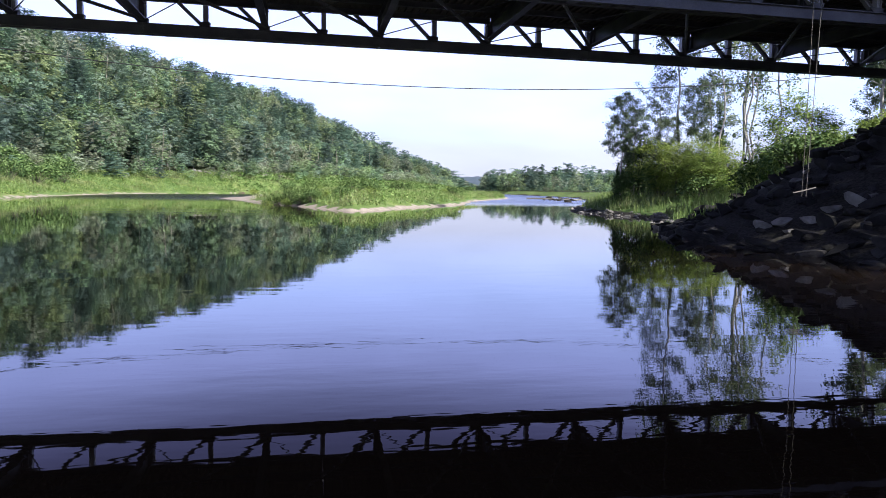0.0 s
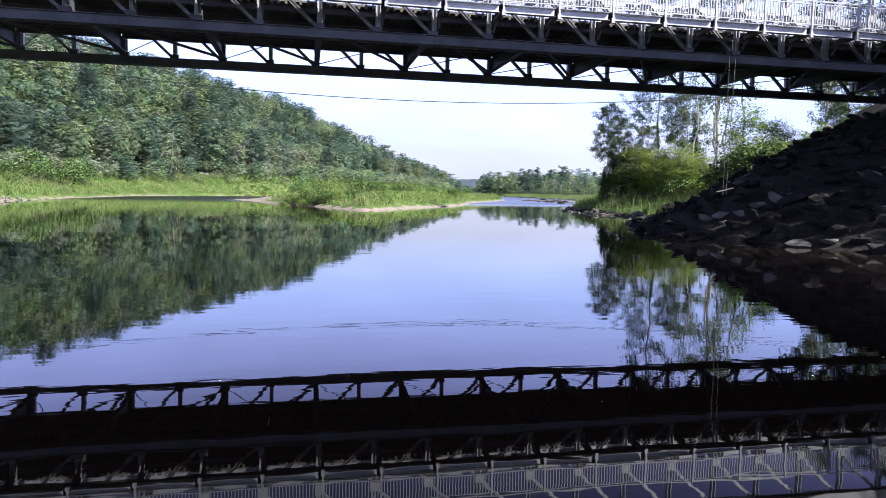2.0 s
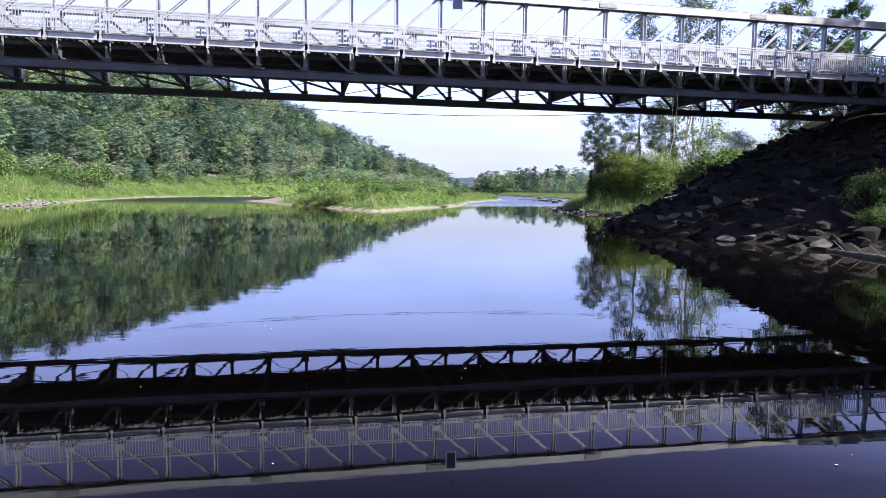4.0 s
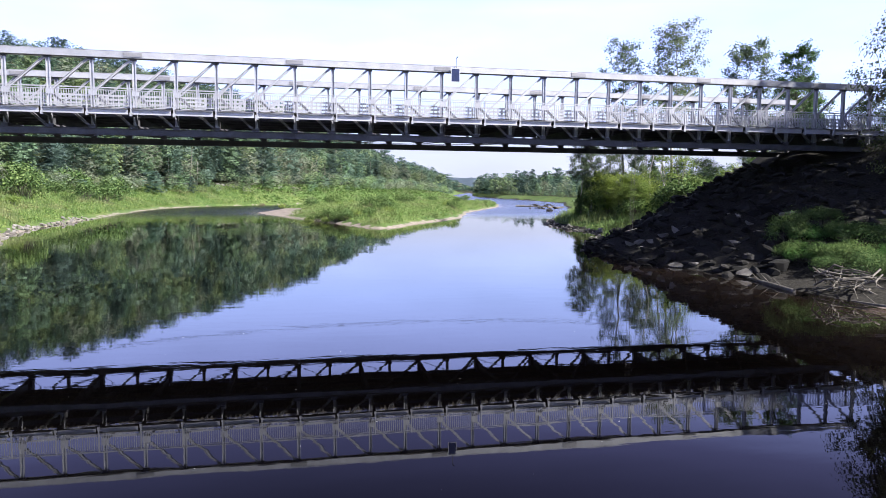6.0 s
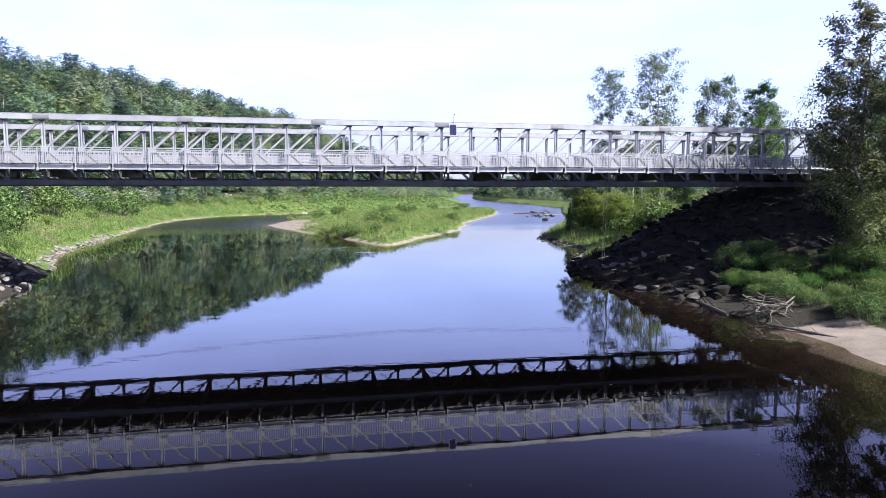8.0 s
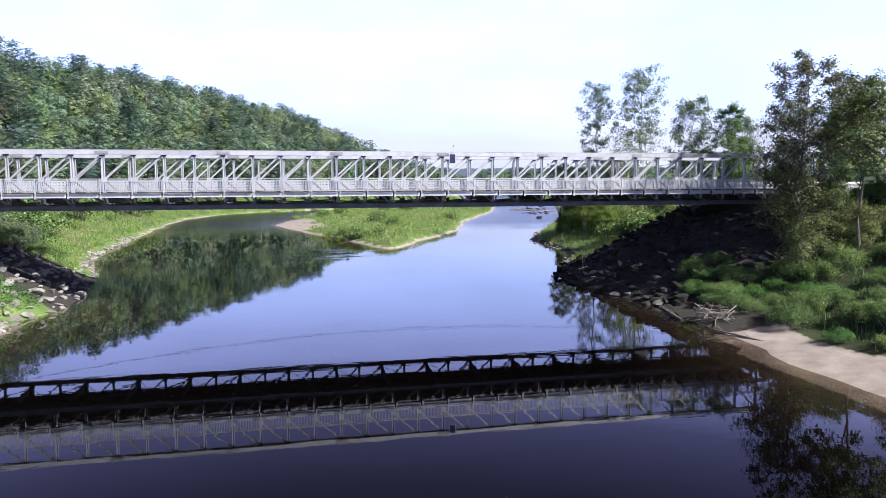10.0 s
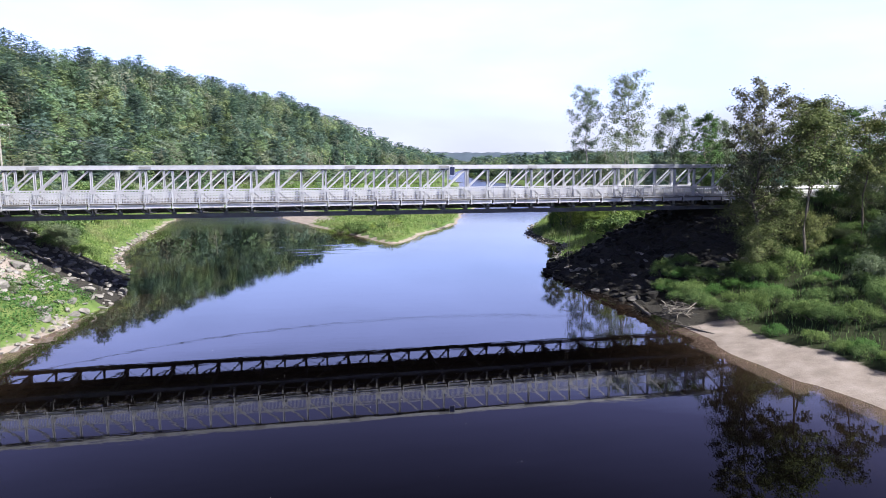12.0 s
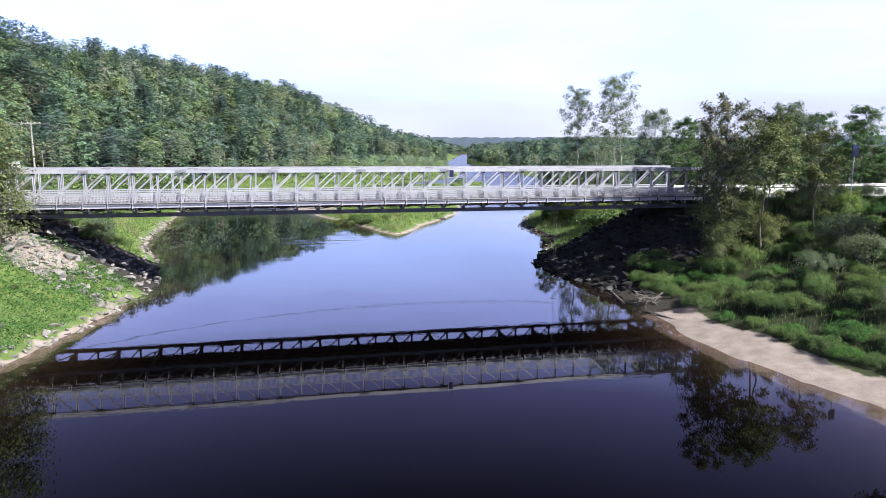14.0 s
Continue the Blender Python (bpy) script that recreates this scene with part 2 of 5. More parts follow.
def water_material():
    """Dark tannin-brown river: still mirror, riffles between bank and island, bed showing through the shallows."""
    m, nt, b = mat_base("river_water")
    n, ln = nt.nodes.new, nt.links.new

    def math_node(kind, a, c):
        x = n("ShaderNodeMath")
        x.operation = kind
        for sock, v in zip(x.inputs, (a, c)):
            if isinstance(v, (float, int)):
                sock.default_value = v
            else:
                ln(v, sock)
        return x.outputs[0]

    def span(value, lo, hi, to_lo, to_hi):
        x = n("ShaderNodeMapRange")
        for i, v in enumerate((lo, hi, to_lo, to_hi)):
            x.inputs[i + 1].default_value = v
        ln(value, x.inputs[0])
        return x.outputs[0]

    co, mp, sep = n("ShaderNodeTexCoord"), n("ShaderNodeMapping"), n("ShaderNodeSeparateXYZ")
    mp.inputs["Scale"].default_value = (0.35, 1.0, 1.0)
    ln(co.outputs["Object"], mp.inputs[0])
    ln(co.outputs["Object"], sep.inputs[0])
    long, short = n("ShaderNodeTexNoise"), n("ShaderNodeTexNoise")
    long.inputs["Scale"].default_value, long.inputs["Detail"].default_value = 0.5, 2
    short.inputs["Scale"].default_value, short.inputs["Detail"].default_value = 2.6, 3
    for t in (long, short):
        ln(mp.outputs[0], t.inputs["Vector"])
    gate = span(noise_tex(nt, 0.035, 2).outputs[0], 0.45, 0.7, 0.12, 0.7)
    swell = math_node("ADD", math_node("MULTIPLY", short.outputs[0], gate), long.outputs[0])
    # riffle in the channel beside the island
    dx = math_node("DIVIDE", math_node("ADD", sep.outputs[0], 9.0), 11.0)
    dy = math_node("DIVIDE", math_node("ADD", sep.outputs[1], -32.0), 8.0)
    away = math_node("ADD", math_node("MULTIPLY", dx, dx), math_node("MULTIPLY", dy, dy))
    streak = n("ShaderNodeMapping")
    streak.inputs["Scale"].default_value = (0.10, 0.45, 1.0)
    ln(co.outputs["Object"], streak.inputs[0])
    bands = n("ShaderNodeTexNoise")
    bands.inputs["Scale"].default_value = 1.0
    ln(streak.outputs[0], bands.inputs["Vector"])
    riffle = math_node("MULTIPLY", span(away, 0.2, 1.0, 1.0, 0.0), span(bands.outputs[0], 0.48, 0.62, 0.0, 5.0))
    up = math_node("ADD", span(sep.outputs[1], 58, 92, 1.0, 45.0), riffle)
    height = math_node("MULTIPLY", swell, up)
    rough = span(sep.outputs[1], 56, 84, 0.015, 0.26)
    bp = n("ShaderNodeBump")
    bp.inputs["Strength"].default_value, bp.inputs["Distance"].default_value = 0.32, 0.010
    ln(height, bp.inputs["Height"])
    thin = n("ShaderNodeBsdfPrincipled")
    thin.inputs["Transmission Weight"].default_value = 1.0
    thin.inputs["Base Color"].default_value = (0.36, 0.27, 0.24, 1)
    b.inputs["Base Color"].default_value = (0.0008, 0.0006, 0.0007, 1)
    for sh in (b, thin):
        sh.inputs["IOR"].default_value = 1.37
        ln(rough, sh.inputs["Roughness"])
        ln(bp.outputs[0], sh.inputs["Normal"])
    at, mix = n("ShaderNodeAttribute"), n("ShaderNodeMixShader")
    at.attribute_name = "clear"
    ln(at.outputs["Fac"], mix.inputs[0])
    ln(b.outputs[0], mix.inputs[1])
    ln(thin.outputs[0], mix.inputs[2])
    ln(mix.outputs[0], nt.nodes["Material Output"].inputs[0])
    return m


M_GROUND, M_WATER = ground_material(), water_material()


# ---- building helpers ----
def mesh_from(name, verts, faces, material, tint=None):
    """A mesh from vertex and face arrays; the faces all have the same number of corners."""
    me = bpy.data.meshes.new(name)
    verts, faces = np.asarray(verts, np.float32), np.asarray(faces, np.int32)
    n, k = faces.shape
    me.vertices.add(len(verts))
    me.vertices.foreach_set("co", verts.ravel())
    me.loops.add(n * k)
    me.loops.foreach_set("vertex_index", faces.ravel())
    me.polygons.add(n)
    me.polygons.foreach_set("loop_start", np.arange(0, n * k, k, dtype=np.int32))
    me.update(calc_edges=True)
    if tint is not None:
        at = me.color_attributes.new("tint", "FLOAT_COLOR", "POINT")
        at.data.foreach_set("color", np.concatenate([tint, np.ones((len(tint), 1))], 1).astype(np.float32).ravel())
    me.materials.append(material)
    return me


def part(name, bm, material, parent, label=""):
    """Links a bmesh as one mesh object under a thing or a part."""
    me = bpy.data.meshes.new(name)
    bm.to_mesh(me)
    bm.free()
    me.materials.append(material)
    ob = new(name, me)
    ob.parent = parent
    return tagged(ob, label)


def shared(name, me, parent, m=None):
    ob = new(name, me)
    ob.parent = parent
    if m is not None:
        ob.matrix_basis = m
    return ob


def as_mesh(name, bm, material):
    me = bpy.data.meshes.new(name)
    bm.to_mesh(me)
    bm.free()
    me.materials.append(material)
    return me


def box(bm, a, b):
    """An upright box between two corners."""
    c = [(a[i] + b[i]) / 2 for i in range(3)]
    s = [abs(b[i] - a[i]) for i in range(3)]
    bmesh.ops.create_cube(bm, size=1, matrix=Matrix.Translation(c) @ Matrix.Diagonal((*s, 1)))


def section(bm, p, q, outline, side=(0, 1, 0)):
    """A bar from p to q with the closed outline [(across, up)...] as its cross-section."""
    p, q = Vector(p), Vector(q)
    d = (q - p).normalized()
    s = Vector(side)
    s = (s - d * s.dot(d)).normalized()
    u = s.cross(d) if s.cross(d).z >= 0 else d.cross(s)
    rings = [[bm.verts.new(e + s * a + u * b) for a, b in outline] for e in (p, q)]
    n = len(outline)
    for i in range(n):
        bm.faces.new((rings[0][i], rings[0][(i + 1) % n], rings[1][(i + 1) % n], rings[1][i]))
    bm.faces.new(rings[0][::-1])
    bm.faces.new(rings[1])
    bmesh.ops.recalc_face_normals(bm, faces=bm.faces[:])


def i_shape(w, h, t):
    w, h = w / 2, h / 2
    return [(-w, -h), (w, -h), (w, -h + t), (t / 2, -h + t), (t / 2, h - t), (w, h - t), (w, h), (-w, h), (-w, h - t), (-t / 2, h - t), (-t / 2, -h + t), (-w, -h + t)]


def u_shape(w, h, t):
    """A channel, open to the inside (positive across)."""
    w, h = w / 2, h / 2
    return [(-w, -h), (w, -h), (w, -h + t), (-w + t, -h + t), (-w + t, h - t), (w, h - t), (w, h), (-w, h)]


def bar_shape(w, h):
    w, h = w / 2, h / 2
    return [(-w, -h), (w, -h), (w, h), (-w, h)]


def thing(name, label, category, group="", kind="", at=(0, 0, 0)):
    ob = new(name)
    ob.location = at
    ob.empty_display_size = 0.3
    return tagged(ob, label, category, group, kind)


# ---- terrain ----
LEFT_Y = np.array([-400, -90, -60, -40, -25, -19, -15, -11, -5, 2, 8, 18, 32, 59, 95, 112, 130, 141, 156, 185, 230, 330, 495, 960, 1400, 3000])
LEFT_X = np.array([-90, -52, -43, -36, -31.5, -30.2, -29.1, -27.9, -27, -26.3, -26.6, -29, -33, -34.5, -36, -35, -30, -21, 0, 28, 56, 79, 106, 226, 340, 810])
RIGHT_Y = np.array([-400, -90, -60, -45, -36, -30, -26, -22, -18, -14, -9, -3, 3, 8, 15, 28, 35, 42, 52, 95, 150, 194, 260, 330, 400, 495, 960, 1400, 3000])
RIGHT_X = np.array([-20, 8, 13, 14.5, 13.8, 13.2, 12.1, 11.8, 12.4, 13, 13.2, 12.8, 12.2, 12.0, 15.6, 21.6, 21, 21.8, 25.5, 47, 67, 84, 94, 102, 111, 126, 243, 356, 850])
ISLE_Y = np.array([35.5, 37, 46, 58, 65, 78, 88, 100, 130, 150, 166])
ISLE_L = np.array([0, -0.6, -3, -7, -9.5, -14, -15.5, -13, -2, 22, 52])
ISLE_R = np.array([0, 2.2, 6.5, 13, 16.5, 20, 23, 28, 41, 47, 52])


def smooth(a, b, x):
    t = np.clip((x - a) / (b - a), 0, 1)
    return t * t * (3 - 2 * t)


def wobble(x, y, s, seed=0.0):
    """A cheap, smooth, uneven field between about -1 and 1."""
    return (np.sin(x / s + 1.7 * np.sin(y / s * 0.8 + seed)) + np.sin(y / s * 1.3 + 1.3 * np.sin(x / s * 0.7 + 2 * seed + 1)) + 0.6 * np.sin((x + y) / s * 2.3 + seed * 3)) / 2.6


def terrain(x, y):
    """The ground's height, and its shares of sand, stones, river bed and woodland floor."""
    xl = np.interp(y, LEFT_Y, LEFT_X) + 0.5 * wobble(x * 0, y, 2.1, 1)
    xr = np.interp(y, RIGHT_Y, RIGHT_X) + 0.35 * wobble(x * 0, y, 1.9, 4)
    dl, dr = xl - x, x - xr
    off = np.maximum(dl, dr)
    z = -np.minimum(2.2, 0.22 * np.maximum(-off, 0) + 0.05)
    # the banks: rockfill by the bridge, beach and scrub before it, meadow behind it on the far side
    near = 1 - smooth(9, 17, np.abs(y - 2.5))
    north = smooth(12, 24, y)
    rise_l_rock = np.minimum(0.62 * dl, 7.5)
    rise_l_south = np.minimum(0.42 * dl, np.minimum(5.5 + 0.03 * dl, 8.0))
    rise_l_north = np.minimum(0.30 * dl, np.minimum(1.9 + 0.11 * dl, 6.0))
    zl = north * rise_l_north + (1 - north) * rise_l_south
    zl = near * rise_l_rock + (1 - near) * zl
    beach = smooth(-48, -30, y) * (1 - smooth(-17, -11, y))
    rise_r_rock = np.minimum(0.48 * dr, 7.5)
    rise_r_south = np.minimum(0.16 * dr, 0.95) + np.clip((dr - 5.5) * 0.34, 0, 6)
    rise_r_north = np.minimum(0.30 * dr, np.minimum(1.2 + 0.06 * dr, 3.2))
    zr = north * rise_r_north + (1 - north) * rise_r_south
    near_r = 1 - smooth(7, 15, np.abs(y - 3.5))
    zr = near_r * rise_r_rock + (1 - near_r) * zr
    bank = np.where(dl > dr, zl, zr)
    z = np.where(off > 0, bank, z)
    # the road's embankment runs through both bridge heads
    road = 1 - smooth(5.5, 13, np.abs(y - 3.47))
    away = smooth(25.5, 29, x) + smooth(36.0, 39.5, -x)
    z = np.where(off > 0, z * (1 - road * away) + 7.55 * road * away, z)
    # the wooded hill on the far side
    q = 0.88 * (x + 80) - 0.48 * (y - 218)
    s = 0.48 * (x + 80) + 0.88 * (y - 218)
    crest = np.interp(s, [-400, -120, -45, 0, 33, 80, 125, 160, 212, 240, 277, 340, 400, 900], [39, 39, 36.5, 37, 38, 36, 35.5, 25.5, 18, 13, 11, 11.5, 9, 5])
    hill = crest * smooth(80, 4, q) + 3.0 * wobble(x, y, 17, 2) * smooth(70, 20, q)
    z = np.where(dl > 3, np.maximum(z, np.minimum(hill, z + 1e3)) * smooth(3, 20, dl) + z * (1 - smooth(3, 20, dl)), z)
    # low ground, then distant ridges
    far = smooth(600, 1700, np.hypot(x, y))
    z = z + far * np.maximum(0, 16 + 8 * wobble(x, y, 260, 5)) * smooth(10, 260, off)
    # the island
    il, ir = np.interp(y, ISLE_Y, ISLE_L) + 0.4 * wobble(x * 0, y, 2.3, 7), np.interp(y, ISLE_Y, ISLE_R) + 0.4 * wobble(x * 0, y, 2.6, 9)
    di = np.minimum(np.minimum(x - il, ir - x), np.minimum((y - 35.5) * 0.8, 166 - y))
    bar = smooth(60, 75, y) * (1 - smooth(92, 110, y)) * smooth(12, 4, x - il)
    isle = np.minimum(0.30 * di, 0.75 + 0.02 * di) * (1 - bar) + np.minimum(0.05 * di, 0.3) * bar
    z = np.where(di > 0, np.maximum(z, isle), np.where(off < 0, np.maximum(z, 0.22 * di - 0.05), z))
    uneven = 0.10 * wobble(x, y, 0.9, 3) + 0.16 * wobble(x, y, 3.1, 6)
    dry = np.maximum(np.where(off > 0, off, 0), np.where(di > 0, di, 0))
    z = z + uneven * smooth(0.3, 3, dry) * (1 - 0.7 * beach * (dr < 7)) * (1 - road * away)
    sand = beach * smooth(-1.8, -1.2, dr) * (1 - smooth(2.9, 3.9, dr + 0.8 * wobble(x, y, 2.2, 8)))
    sand = np.maximum(sand, np.where(di > -1.6, np.maximum(0.8 * bar, 0.85 * (1 - smooth(0.35, 1.05, di))), 0))
    sand = np.maximum(sand, smooth(-1.6, -1.2, dl) * (1 - smooth(0.5, 1.2, dl)) * north * 0.6)
    # sunlit rubble on the left takes sand colour; dark stone imitates the shaded slope
    sand = np.maximum(sand, np.where(dl > 0, smooth(3.6, 5.2, dl + wobble(x, y, 1.6, 2)) * smooth(-8.5, -6, y + wobble(x, y, 1.3, 5)) * (1 - smooth(-1.0, 1.2, y)) * 0.85, 0))
    rock = np.where(dl > -1.6, near * smooth(-1.5, 1.5, y) * (1 - smooth(10, 13, dl)), np.where(dr > -1.6, near_r * (1 - smooth(13, 16, dr)), 0))
    sand = np.maximum(sand, (dl > -1.5) * (1 - smooth(0.1, 0.9, dl)) * (1 - smooth(-5, -2, y)) * 0.75)
    rock = np.maximum(rock, (dr > -1.5) * (1 - smooth(0.4, 1.3, dr)) * north)
    rock = np.maximum(rock, (dr > -1.6) * (1 - smooth(3.2, 4.6, dr)) * smooth(-17, -14, y) * (1 - smooth(-6, -3, y)))
    bed = np.where((off < -1.1) & (di < -1.1), 1.0, 0.0)
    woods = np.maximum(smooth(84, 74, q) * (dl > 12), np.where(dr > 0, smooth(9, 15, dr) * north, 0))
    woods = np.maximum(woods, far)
    # scrub bank takes the dark floor colour to imitate shade between its bushes
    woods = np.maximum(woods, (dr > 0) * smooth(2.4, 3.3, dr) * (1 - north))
    return z, sand, rock, bed, woods, dl, dr, di


def axis(lo, hi, fine_lo, fine_hi, step, grow):
    v = list(np.arange(fine_lo, fine_hi + 1e-6, step))
    d = step
    while v[-1] < hi:
        d *= grow
        v.append(v[-1] + d)
    d, w = step, fine_lo
    left = []
    while w > lo:
        d *= grow
        w -= d
        left.append(w)
    return np.array(left[::-1] + v)


def build_ground():
    gx, gy = axis(-3500, 3500, -60, 62, 0.85, 1.07), axis(-3500, 4200, -48, 66, 0.85, 1.04)
    X, Y = np.meshgrid(gx, gy)
    z, sand, rock, bed, woods, *_ = terrain(X.ravel(), Y.ravel())
    nx, ny = len(gx), len(gy)
    i = np.arange(nx * ny).reshape(ny, nx)
    faces = np.stack([i[:-1, :-1], i[:-1, 1:], i[1:, 1:], i[1:, :-1]], -1).reshape(-1, 4)
    me = mesh_from("ground", np.stack([X.ravel(), Y.ravel(), z], 1), faces, M_GROUND)
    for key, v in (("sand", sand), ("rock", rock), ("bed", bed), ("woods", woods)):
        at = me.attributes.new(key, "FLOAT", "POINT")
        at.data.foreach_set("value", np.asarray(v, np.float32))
    me.polygons.foreach_set("use_smooth", np.ones(len(me.polygons), bool))
    tagged(new("ground", me), "river banks of grass, sand and stones below wooded hills", "ground", kind="structure")


build_ground()


def build_water():
    """One level sheet; the share of light that reaches the bed falls with the depth."""
    gx, gy = axis(-3400, 3400, -45, 30, 1.0, 1.2), axis(-3400, 3400, -66, 60, 1.0, 1.2)
    X, Y = np.meshgrid(gx, gy)
    depth = np.maximum(-terrain(X.ravel(), Y.ravel())[0], 0)
    i = np.arange(X.size).reshape(X.shape)
    faces = np.stack([i[:-1, :-1], i[:-1, 1:], i[1:, 1:], i[1:, :-1]], -1).reshape(-1, 4)
    me = mesh_from("water", np.stack([X.ravel(), Y.ravel(), 0 * X.ravel()], 1), faces, M_WATER)
    at = me.attributes.new("clear", "FLOAT", "POINT")
    at.data.foreach_set("value", np.clip(0.80 * np.exp(-depth / 0.75) - 0.05, 0, 1).astype(np.float32))
    ob = tagged(new("water", me), "calm dark river reflecting the sky and the bridge", "river", kind="structure")
    ob.visible_shadow = False


build_water()


def distant_ridge():
    """The last wooded ridge, far behind everything; its blue is distance haze put into the colour."""
    m, nt, b = mat_base("haze_blue_forest")
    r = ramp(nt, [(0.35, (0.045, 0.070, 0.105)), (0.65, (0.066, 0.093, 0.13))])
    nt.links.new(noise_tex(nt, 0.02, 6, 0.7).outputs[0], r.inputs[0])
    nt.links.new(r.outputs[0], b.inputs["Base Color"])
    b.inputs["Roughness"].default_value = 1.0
    ang = np.radians(np.linspace(-60, 80, 561))
    top = 63 + 2.0 * np.sin(ang * 7 + 1) + 1.5 * np.sin(ang * 19) + 1.2 * np.sin(ang * 160) + 1.2 * np.sin(ang * 410 + 2)
    rows = [(2700, 0.0 * top - 5), (2800, top * 0.5), (2900, top * 0.85), (2960, top), (3050, top * 0.6)]
    v = np.concatenate([np.stack([d * np.sin(ang), d * np.cos(ang), h], 1) for d, h in rows])
    n = len(ang)
    f = [(i + k * n, i + 1 + k * n, i + 1 + (k + 1) * n, i + (k + 1) * n) for k in range(4) for i in range(n - 1)]
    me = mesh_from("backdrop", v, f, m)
    tagged(new("backdrop", me), "wooded ridge on the horizon, haze painted in as blue", "ridge", kind="structure")


distant_ridge()


def ground_z(x, y):
    return terrain(np.atleast_1d(np.float64(x)), np.atleast_1d(np.float64(y)))[0]


# ---- bridge ----
BAY, K0, K1 = 1.9, -20, 14
Y_NEAR, Y_FAR = 0.0, 6.94
Z_BOT, Z_TOP, Z_MID = 6.76, 10.42, 8.62
DECK_Z = 7.78
bridge = thing("truss_bridge", "galvanised steel truss road bridge with cantilevered footway over the river", "bridge", at=(0, 0, 0))


def bar_part(name, p, q, outline, material, parent, side=(0, 1, 0)):
    bm = bmesh.new()
    section(bm, p, q, outline, side)
    return part(name, bm, material, parent)


def truss(y):
    """One K-truss: chords in lengths of four bays, a post at each joint, and two half-diagonals a bay."""
    for k in range(K0, K1, 4):
        k2 = min(k + 4, K1)
        a, b = k * BAY - (0.3 if k == K0 else 0), k2 * BAY - 0.012 + (0.3 if k2 == K1 else 0)
        bm = bmesh.new()
        for s in (-1, 1):
            section(bm, (a, y + s * 0.17, Z_TOP), (b, y + s * 0.17, Z_TOP), [(-s * p, q) for p, q in u_shape(0.12, 0.30, 0.02)])
        box(bm, (a, y - 0.24, Z_TOP + 0.152), (b, y + 0.24, Z_TOP + 0.175))
        top = part("top_chord", bm, M_GALV, bridge)
        bm = bmesh.new()
        box(bm, (a - 0.42, y - 0.26, Z_TOP - 0.10), (a + 0.42, y - 0.232, Z_TOP + 0.10))
        for i in range(8):
            bmesh.ops.create_cone(bm, cap_ends=True, segments=6, radius1=0.02, radius2=0.02, depth=0.03, matrix=Matrix.Translation((a - 0.36 + 0.102 * i, y - 0.265, Z_TOP + 0.05 * (-1) ** i)) @ Matrix.Rotation(radians(90), 4, "X"))
        part("splice_plate", bm, M_STEEL, top, "bolted galvanised splice plate")
        bm = bmesh.new()
        for s in (-1, 1):
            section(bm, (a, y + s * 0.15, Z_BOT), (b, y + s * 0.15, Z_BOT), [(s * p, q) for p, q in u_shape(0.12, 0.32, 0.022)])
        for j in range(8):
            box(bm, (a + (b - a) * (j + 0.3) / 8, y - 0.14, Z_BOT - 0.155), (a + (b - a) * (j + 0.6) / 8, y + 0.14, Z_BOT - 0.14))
        part("bottom_chord", bm, M_STEEL_SHADED, bridge, "steel bottom chord in shade-darkened grey")
    for k in range(K0, K1 + 1):
        x = k * BAY
        post = bar_part("post", (x, y, Z_BOT + 0.16), (x, y, Z_TOP - 0.15), i_shape(0.17, 0.16, 0.022), M_GALV, bridge)
        for zc, h in ((Z_TOP - 0.19, 0.13), (Z_BOT + 0.20, 0.16)):
            bm = bmesh.new()
            v = [bm.verts.new(c) for c in ((x - 0.30, y - 0.095, zc + h / 2 + 0.04), (x + 0.14, y - 0.095, zc + h / 2 + 0.04), (x + 0.11, y - 0.095, zc - h / 2), (x - 0.12, y - 0.095, zc - h / 2))]
            f = bm.faces.new(v)
            r = bmesh.ops.extrude_face_region(bm, geom=[f])
            bmesh.ops.translate(bm, verts=[e for e in r["geom"] if isinstance(e, bmesh.types.BMVert)], vec=(0, 0.19, 0))
            bmesh.ops.recalc_face_normals(bm, faces=bm.faces[:])
            part("gusset", bm, M_STEEL_SHADED, post, "dull grey gusset plate")
        bm = bmesh.new()
        box(bm, (x - 0.12, y - 0.1, Z_MID - 0.14), (x + 0.22, y - 0.086, Z_MID + 0.14))
        part("middle_plate", bm, M_GALV, post)
    for k in range(K0, K1):
        x = k * BAY
        bar_part("diagonal", (x + 0.08, y, Z_MID + 0.05), (x + BAY - 0.10, y, Z_TOP - 0.17), i_shape(0.13, 0.11, 0.016), M_GALV, bridge)
        # lower halves in mid grey: part of the under-deck shade is in the colour
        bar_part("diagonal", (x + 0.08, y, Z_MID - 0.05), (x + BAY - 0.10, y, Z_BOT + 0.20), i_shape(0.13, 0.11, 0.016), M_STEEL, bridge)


truss(Y_NEAR)
truss(Y_FAR)


